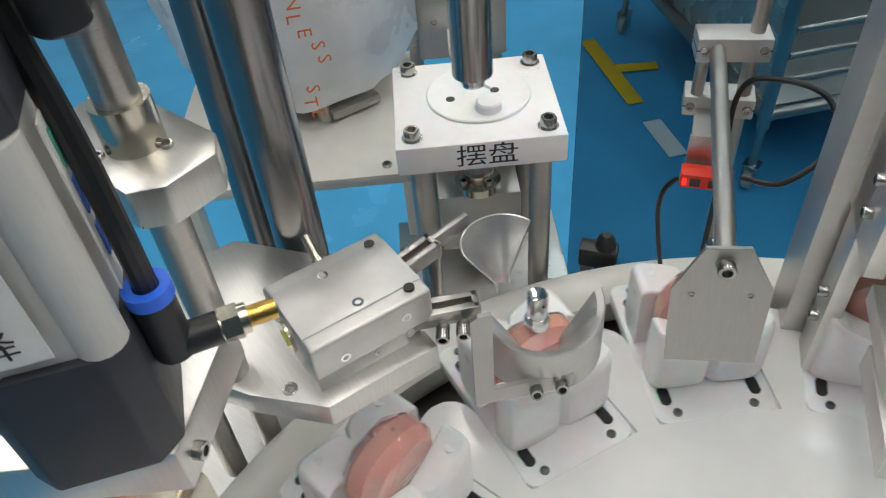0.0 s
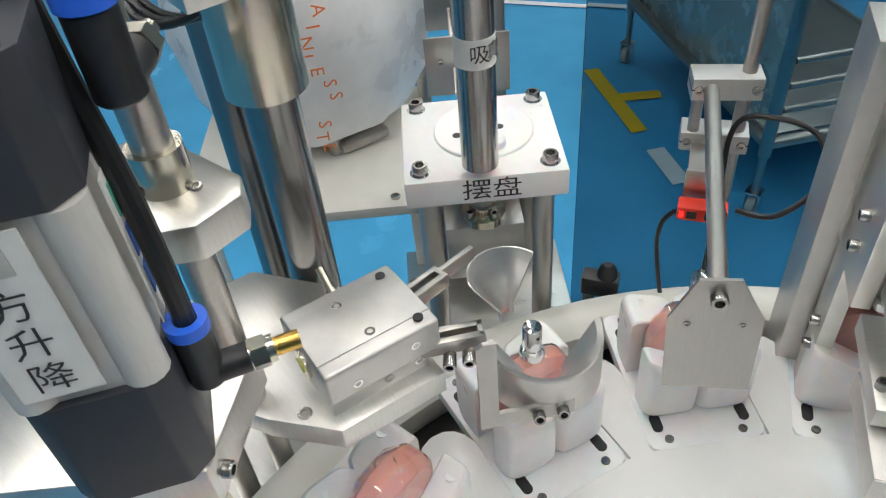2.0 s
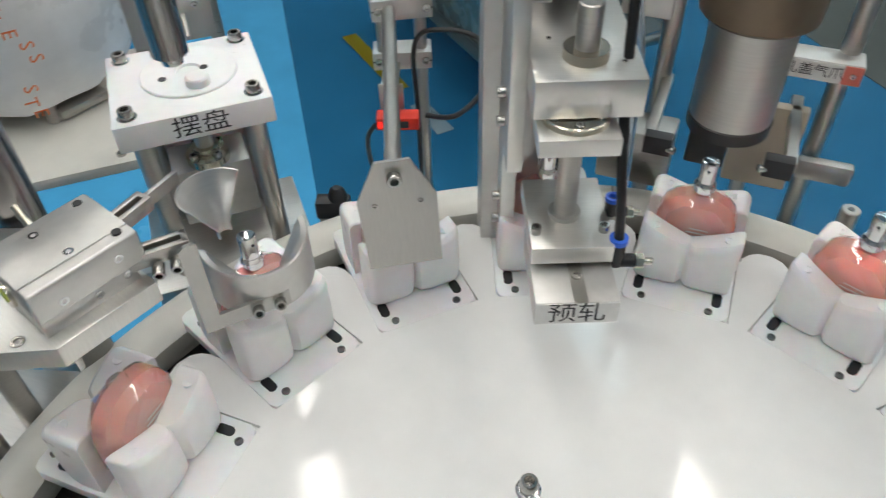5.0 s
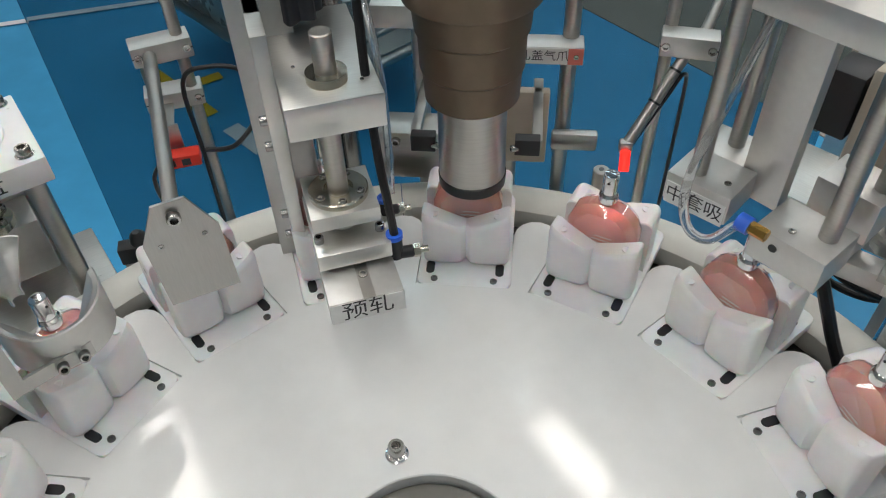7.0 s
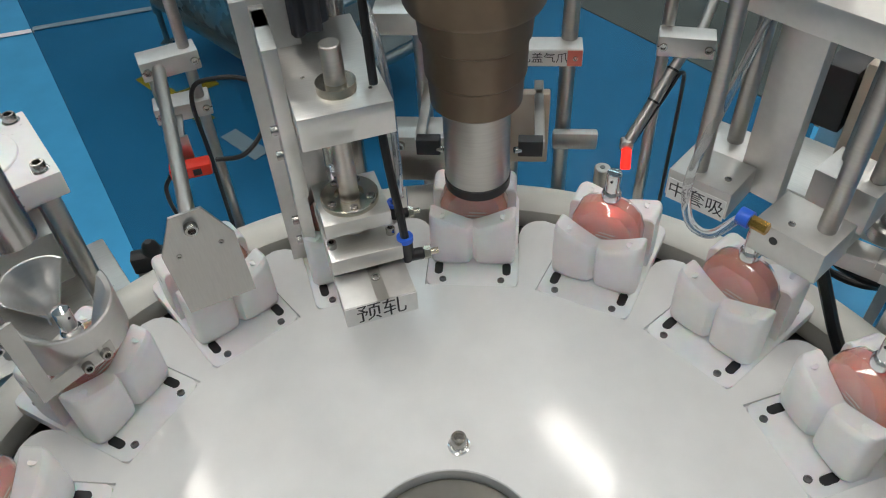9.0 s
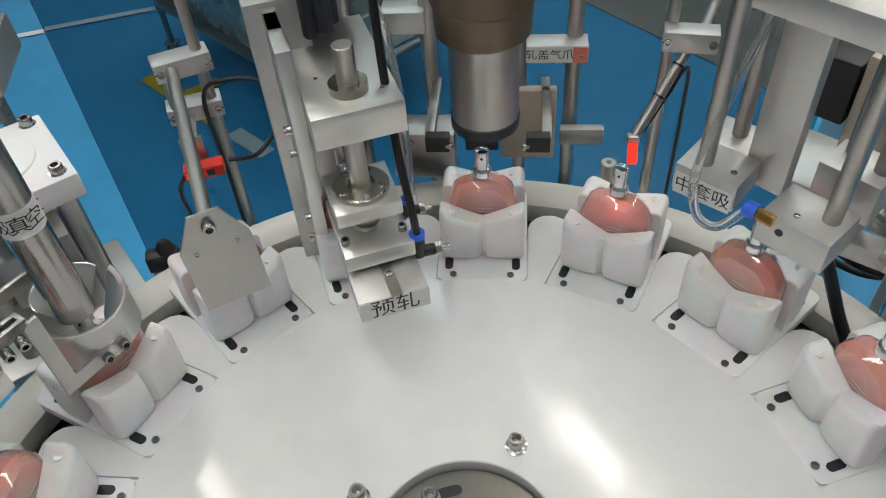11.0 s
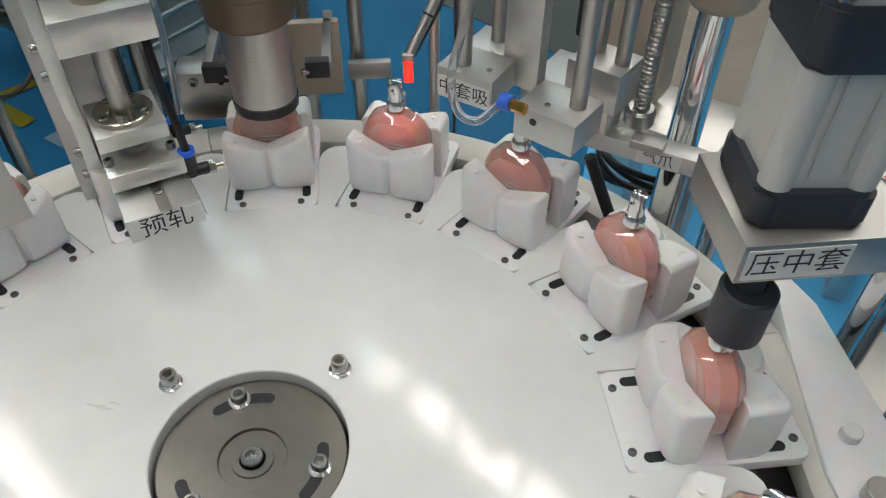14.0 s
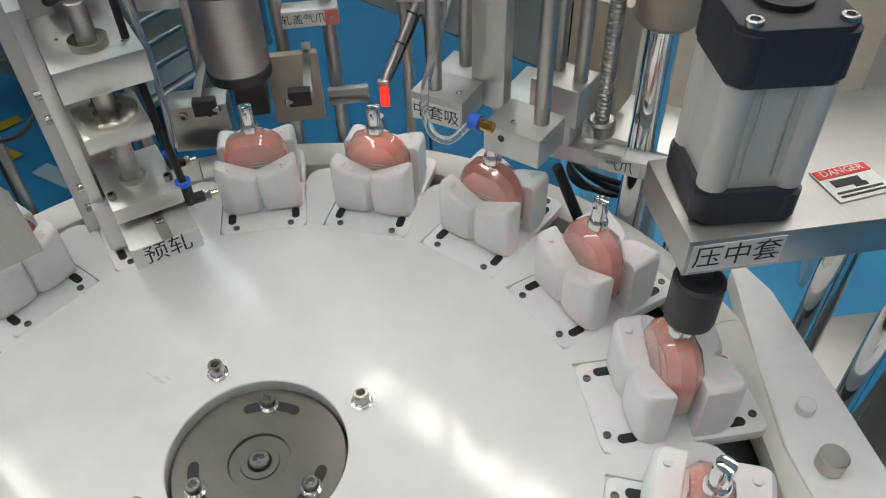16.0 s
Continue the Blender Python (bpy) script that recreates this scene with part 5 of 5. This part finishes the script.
# ---- sleeve pressing station ----
def sleeve_press():
    s = thing("sleeve_press", Matrix(), "grey air cylinder with black caps on a steel beam", "air cylinder press")
    z0, z1 = TOP + 0.1665, TOP + 0.1975
    bm = B()
    x0, x1, y0, y1 = 0.313, 2.35 * U, -0.0185, 0.25 * U
    poly = [(x0, y0), (x1, y0), (x1, y1 + 0.06), (1.36 * U, y1 + 0.06), (1.30 * U, y1), (x0 + 0.003, y1)]
    prism(bm, poly, z0, z1, None, 0.001)
    part("beam", bm, SHEET, s, "brushed steel beam")
    sticker(s, Matrix.Translation((x0 + 0.035, y0 - 0.0006, (z0 + z1) / 2)) @ Matrix.Rotation(math.pi / 2, 4, "X"), 0.064, 0.0240, "压中套", 0.0205)
    # warning sign lying on the beam
    m = Matrix.Translation((0.445, 0.020, z1 + 0.0008)) @ pose(0, 0, 0, 0, 0, 8)
    bm = B()
    box(bm, (0, 0, 0), (0.044, 0.034, 0.001))
    bm.transform(m)
    sign = part("warning_sign", bm, PAPER, s, "white warning sign with a red heading")
    bm = B()
    box(bm, (0, 0.0115, 0.0008), (0.042, 0.009, 0.0006))
    bm.transform(m)
    part("red_heading", bm, RED, sign)
    writing("heading", "DANGER", 0.0085, m @ Matrix.Translation((0, 0.0115, 0.0014)), PAPER, sign)
    bm = B()
    box(bm, (-0.004, 0.0005, 0.0008), (0.022, 0.007, 0.0006))
    box(bm, (0.004, -0.004, 0.0008), (0.010, 0.004, 0.0006))
    bm.transform(m)
    part("black_symbol", bm, INK, sign)
    for i in range(2):
        bm = B()
        box(bm, (0, -0.009 - 0.004 * i, 0.0008), (0.036, 0.0018, 0.0005))
        bm.transform(m)
        part("print_line", bm, INK, sign)
    # cylinder
    c = Vector((0.357, 0.0270, 0))
    w = 0.0345
    poly = [(w, -w + 0.009), (w, w - 0.009), (w - 0.009, w), (-w + 0.009, w), (-w, w - 0.009), (-w, -w + 0.009), (-w + 0.009, -w), (w - 0.009, -w)]
    mt = Matrix.Translation((c.x, c.y, 0)) @ pose(0, 0, 0, 0, 0, -5)
    for a, b, nm, mat in ((z1, z1 + 0.027, "end_cap", NAVY), (z1 + 0.102, z1 + 0.139, "end_cap", NAVY)):
        bm = B()
        prism(bm, poly, a, b, mt, 0.0015)
        prism(bm, barrel_outline(0.0354, 0.0105), a + 0.004, b - 0.004, mt)
        part(nm, bm, mat, s, "dark slate plastic end cap")
    bm = B()
    prism(bm, barrel_outline(0.0338, 0.0100), z1 + 0.027, z1 + 0.102, mt)
    part("barrel", bm, BODYGREY, s, "grey extruded barrel")
    for x in (-1, 1):
        bm = B()
        box(bm, (x * 0.010, -0.0314, z1 + 0.068), (0.0022, 0.0012, 0.066))
        bm.transform(mt)
        part("switch_groove", bm, GREYPAINT, s)
    for x, y in ((1, 1), (1, -1), (-1, 1), (-1, -1)):
        screw(s, mt @ Vector((x * 0.0262, y * 0.0262, z1 + 0.139)), r=0.0052, h=0.003)
    bm = B()
    lathe(bm, [(0.017, z1 + 0.139), (0.017, z1 + 0.143), (0.012, z1 + 0.145), (0.011, z1 + 0.142)], 32, Matrix.Translation((c.x, c.y, 0)))
    part("cap_boss", bm, BLACK, s)
    bm = B()
    box(bm, (2.2 * U, 0.08 * U, TOP / 2 + 0.08), (0.05, 0.06, TOP + 0.16), 0.002)
    part("beam_column", bm, STEEL, s)
    # pusher is a keyed thing of its own
    p = thing("pusher", Matrix.Translation((1.212 * U, 0.0 * U, TOP)), "black plastic pusher under the air cylinder", "pusher")
    bm = B()
    lathe(bm, [(0.0155, 0.0995), (0.0185, 0.1000), (0.0190, 0.1030), (0.0190, 0.1400), (0.0165, 0.1420), (0.0080, 0.1420), (0.0080, 0.1720)], 40)
    part("pusher_head", bm, NAVY, p)
    return p


# ---- things behind the machine ----
def background():
    # door frame of steel tubes with clear panes leaning behind the press
    A, Bq, n = Vector((-1.26, 2.27, 0)), Vector((-0.55, 1.66, 0)), Vector((0.652, 0.758, 0))
    g = thing("steel_trolley", Matrix(), "steel tube trolley with stainless side sheets on castors", "trolley")
    for z in (0.24, 0.86):
        for p, q in ((A, Bq), (A + n * 0.6, Bq + n * 0.6), (A, A + n * 0.6), (Bq, Bq + n * 0.6)):
            rod(g, p + Vector((0, 0, z)), q + Vector((0, 0, z)), 0.017, name="frame_tube")
    for p in (A, Bq, A + n * 0.6, Bq + n * 0.6):
        rod(g, p + Vector((0, 0, 0.20)), p + Vector((0, 0, 0.88)), 0.017, name="corner_tube")
    for k in range(3):
        rod(g, Bq + n * (0.02) + Vector((0.0, 0, 0.34 + 0.07 * k)), Bq + n * 0.58 + Vector((0.0, 0, 0.34 + 0.07 * k)), 0.010, name="shelf_tube")
    bm = B()
    d = (Bq - A).normalized()
    box(bm, (0, 0, 0), ((Bq - A).length - 0.04, 0.004, 0.58), 0.001)
    bm.transform(frame_of(d, (0, 0, 1), (A + Bq) / 2 + n * 0.012 + Vector((0, 0, 0.55))))
    part("side_sheet", bm, DARKSHEET, g, "warm grey stainless side sheet")
    bm = B()
    box(bm, (0, 0, 0), ((Bq - A).length - 0.04, 0.57, 0.004), 0.001)
    bm.transform(frame_of(d, (0, 0, 1), (A + Bq) / 2 + n * 0.3 + Vector((0, 0, 0.25))))
    part("bottom_sheet", bm, SHEET, g)
    # slanting posts by the press
    s = thing("rear_posts", Matrix(), "pair of dark steel rear posts with bolts", "posts")
    for x, y, r in ((-0.60, 1.58, 0.0115), (-0.52, 1.66, 0.0115)):
        p = at(x, y)
        bm = B()
        cyl(bm, (p.x, p.y, 0.05), (p.x, p.y, TOP + 0.55), r, seg=24)
        part("post", bm, DARKSTEEL, s)
    for z in (0.12, 0.15):
        p = at(-0.60, 1.58)
        screw(s, (p.x - 0.010, p.y - 0.006, TOP + z), (-1, -0.4, 0), r=0.005, h=0.008)
    # castors of the neighbouring stand
    for x, y in ((-1.26, 2.27), (-0.55, 1.66)):
        c = thing("castor", pose(x, y, 0), "small swivel castor with a grey wheel", "castor", "castors of the stand")
        bm = B()
        cyl(bm, (-0.012, 0, 0.034), (0.012, 0, 0.034), 0.032, seg=28, bev=0.003)
        part("wheel", bm, GREYPAINT, c)
        bm = B()
        box(bm, (-0.018, 0, 0.050), (0.004, 0.035, 0.06), 0.001)
        box(bm, (0.018, 0, 0.050), (0.004, 0.035, 0.06), 0.001)
        box(bm, (0, 0, 0.080), (0.045, 0.045, 0.006), 0.001)
        part("fork", bm, CHROME, c)
        bm = B()
        cyl(bm, (0, 0, 0.083), (0, 0, 0.20), 0.011, seg=18)
        part("stem", bm, STEEL, c)
    k = thing("rear_columns", Matrix(), "thick polished columns standing beside the side table", "columns")
    for x, y, r in ((1.90, 0.33, 0.016), (1.87, 0.0, 0.0145), (1.72, 1.05, 0.012)):
        p = at(x, y)
        bm = B()
        cyl(bm, (p.x, p.y, 0.02), (p.x, p.y, TOP + 0.172 if y < 0.5 else TOP + 0.1), r, seg=28)
        part("column", bm, CHROME, k)
    bm = B()
    prism(bm, [(1.78 * U, -0.80 * U), (3.2 * U, -0.80 * U), (3.2 * U, 0.95 * U), (1.78 * U, 1.0 * U)], TOP - 0.30, TOP - 0.28, None, 0.002)
    part("lower_tray", bm, SHEET, k)
    c = thing("cable_coil", Matrix.Translation(at(1.72, 1.74, -0.50)), "coiled black air hose on the lower tray", "hose coil")
    for i in range(4):
        bm = B()
        hose(bm, [(0.075 * math.cos(a * 0.7 + i), 0.075 * math.sin(a * 0.7 + i) * (0.8 + 0.1 * i), 0.006 * i + 0.01 * math.sin(a)) for a in range(10)], 0.0045, 10, 6)
        part("hose_turn", bm, RUBBER, c)
    b = thing("drive_box", Matrix.Translation(at(1.45, 1.50, 0.1)) @ pose(0, 0, 0, 0, 0, -40), "beige gear housing with a black motor behind the spindle", "gear housing")
    bm = B()
    box(bm, (0, 0, 0.06), (0.07, 0.05, 0.14), 0.006)
    part("housing", bm, BEIGE, b)
    bm = B()
    box(bm, (-0.055, 0, 0.08), (0.035, 0.045, 0.07), 0.003)
    part("motor", bm, BLACK, b)
    bm = B()
    box(bm, (0, 0, -0.03), (0.24, 0.10, 0.02), 0.002)
    part("mount_plate", bm, MILLED, b)
    bm = B()
    box(bm, (0.08, 0.0, -0.5), (0.04, 0.04, 0.92), 0.002)
    part("mount_post", bm, ALU, b)
    # gripper box and plates behind the crimping tool
    w = thing("rear_gripper", station(4, 0.44), "black gripper body on beige plates behind the ring", "gripper")
    bm = B()
    box(bm, (-0.005, 0.0, 0.07), (0.036, 0.03, 0.055), 0.002)
    part("gripper_body", bm, BLACK, w)
    bm = B()
    box(bm, (0.045, 0.02, 0.055), (0.060, 0.012, 0.09), 0.002)
    part("beige_plate", bm, BEIGE, w)
    bm = B()
    box(bm, (-0.07, 0.01, 0.03), (0.07, 0.04, 0.06), 0.002)
    part("steel_block", bm, STEEL, w)
    for x in (-0.085, -0.055):
        screw(w, (x, -0.010, 0.05), (0, -1, 0), r=0.005, h=0.005)
    # pale machine behind the far side
    m = thing("neighbour_machine", pose(1.05, 1.15, 0, 0, 0, -32), "pale aluminium neighbouring machine with a conveyor", "machine")
    for c, sz, mat, nm in (((0, 0.0, 0.84), (0.70, 0.30, 0.04), MILLED, "conveyor_bed"), ((0, -0.16, 0.87), (0.70, 0.02, 0.06), ALU, "side_rail"), ((0, 0.16, 0.87), (0.70, 0.02, 0.06), ALU, "side_rail"),
                           ((-0.30, 0, 0.41), (0.05, 0.26, 0.82), ALU, "stand"), ((0.30, 0, 0.41), (0.05, 0.26, 0.82), ALU, "stand"), ((-0.16, 0.05, 0.98), (0.12, 0.16, 0.22), BEIGE, "gear_housing"),
                           ((-0.24, 0.10, 0.98), (0.05, 0.10, 0.16), BLACK, "motor")):
        bm = B()
        box(bm, c, sz, 0.003)
        part(nm, bm, mat, m)


# ---- build ----
hall()
tinted_panel()
ceiling_lamps()
machine_frame()
DIAL = build_dial()
BOTTLES = [(bottle(station(0)), 0)]
for k in range(1, 16):
    BOTTLES.append((copy_thing(BOTTLES[0][0], station(k)), k))
jaw_gripper()
JAWS = jaws()
ARM = suction_arm()
guide_columns()
pump_tray()
pump_feeder()
wrapped_bowl()
left_cylinder()
sensor_plate()
SLIDE = press_station()
CRIMP = crimp_head()
crimp_frame()
fibre_sensor()
sleeve_station()
screw_stand()
PUSHER = sleeve_press()
background()
PUMP_SEAT = 0.083
PUMPS = []
first = pump_top(station(1) @ Matrix.Translation((0, 0, PUMP_SEAT)))
for k in range(-5, 10):
    PUMPS.append((first if not PUMPS else copy_thing(first, station(k)), k))


# ---- what moves ----
def turned(t):
    """Degrees by which the dial has turned at t (clockwise seen from above); it rests in the stations after each move."""
    n = math.floor((t - FIRST) / PERIOD)
    x = min(1.0, max(0.0, (t - FIRST - n * PERIOD) / TAKES))
    return STEP * (n + x - math.sin(2 * math.pi * x) / (2 * math.pi))


def cycle(t):
    """Seconds of the work cycle; it lags the start of the dial's move a little."""
    return max(0.0, (t - FIRST) % PERIOD - 0.06)


def ease(x, a, b):
    x = min(1.0, max(0.0, (x - a) / (b - a)))
    return x * x * (3 - 2 * x)


def arm_pose(t):
    c, u = cycle(t), (t - FIRST) % PERIOD
    swing = 77.2 - 60.4 * ease(c, 0.10, 0.62) + 60.4 * ease(c, 1.40, 1.88)
    lift = ease(u - 2.36 if u > 2 else u + PERIOD - 2.36, 0.0, 0.30)      # off the tray, across the turn of the cycle
    z = 0.142 + 0.048 * (lift if c > 2.2 or c < 0.3 else 1 - ease(c, 1.86, 2.06)) - 0.070 * ease(c, 0.55, 0.92) + 0.070 * ease(c, 1.12, 1.40)
    return Matrix.Translation((COL.x, COL.y, TOP + z)) @ Matrix.Rotation(radians(swing), 4, "Z")


def motions():
    times = [round(0.1 * i, 1) for i in range(161)]
    spin = lambda t: Matrix.Rotation(radians(-turned(t)), 4, "Z")
    keys = [t for t in times if cycle(t) < 0.86 or cycle(t) > 2.38 or t in (0.0, 16.0)]
    home = turned(1.0)
    walk(DIAL, [(t, spin(t) @ Matrix.Rotation(radians(home), 4, "Z") @ Matrix.Translation((0, 0, TOP))) for t in keys])
    for ob, k in BOTTLES:
        walk(ob, [(t, spin(t) @ Matrix.Rotation(radians(home), 4, "Z") @ station(k)) for t in keys])
    # the pump of the bottle that stands at station 1 in a dwell comes down with the suction tube in that dwell
    for ob, k in PUMPS:
        rows = []
        for t in times:
            n = math.floor((t - FIRST) / PERIOD)      # number of the dwell
            where = k + n                              # station in that dwell
            seated = spin(t) @ Matrix.Rotation(radians(home), 4, "Z") @ station(k) @ Matrix.Translation((0, 0, PUMP_SEAT))
            held = arm_pose(t) @ Matrix.Translation((REACH, 0, -0.010 - 0.027 * ease(cycle(t), 0.70, 0.98)))
            q = 1 - where
            waiting = FEED @ Matrix.Translation((0.002 * math.sin(k * 2.1), -0.026 + 0.024 * q, 0.010 + 0.0095 * q)) @ Matrix.Rotation(radians(-8 + 7 * (k % 3)), 4, 'Y')
            if where > 1 or (where == 1 and cycle(t) > 1.0):
                rows.append((t, seated))
            elif where == 1:
                rows.append((t, held))
            else:
                rows.append((t, waiting))
        walk(ob, rows)
    walk(ARM, [(t, arm_pose(t)) for t in times])
    for j, m, which in JAWS:
        rows = []
        for t in times:
            c = cycle(t)
            opened = 1 - ease(c, 0.62, 0.85) + ease(c, 1.35, 1.60)
            pivot = Vector((0.010 * which, 0.036, 0))
            swing = Matrix.Rotation(radians((-13 if which > 0 else 21) * opened), 4, "Z")
            rows.append((t, m @ Matrix.Translation(pivot) @ swing @ Matrix.Translation(-pivot)))
        walk(j, rows)
    walk(CRIMP, [(t, station(4) @ Matrix.Translation((0.004, 0, 0.148 - 0.070 * (ease(cycle(t), 0.88, 1.10) - ease(cycle(t), 2.15, 2.38))))) for t in times])
    walk(SLIDE, [(t, station(3, 0.0) @ Matrix.Translation((0, 0, 0.057 - 0.057 * (ease(cycle(t), 0.72, 0.98) - ease(cycle(t), 2.02, 2.25))))) for t in times])
    walk(PUSHER, [(t, Matrix.Translation((1.212 * U, 0, TOP + 0.014 - 0.014 * (ease(cycle(t), 0.6, 0.85) - ease(cycle(t), 2.25, 2.45))))) for t in times])


motions()
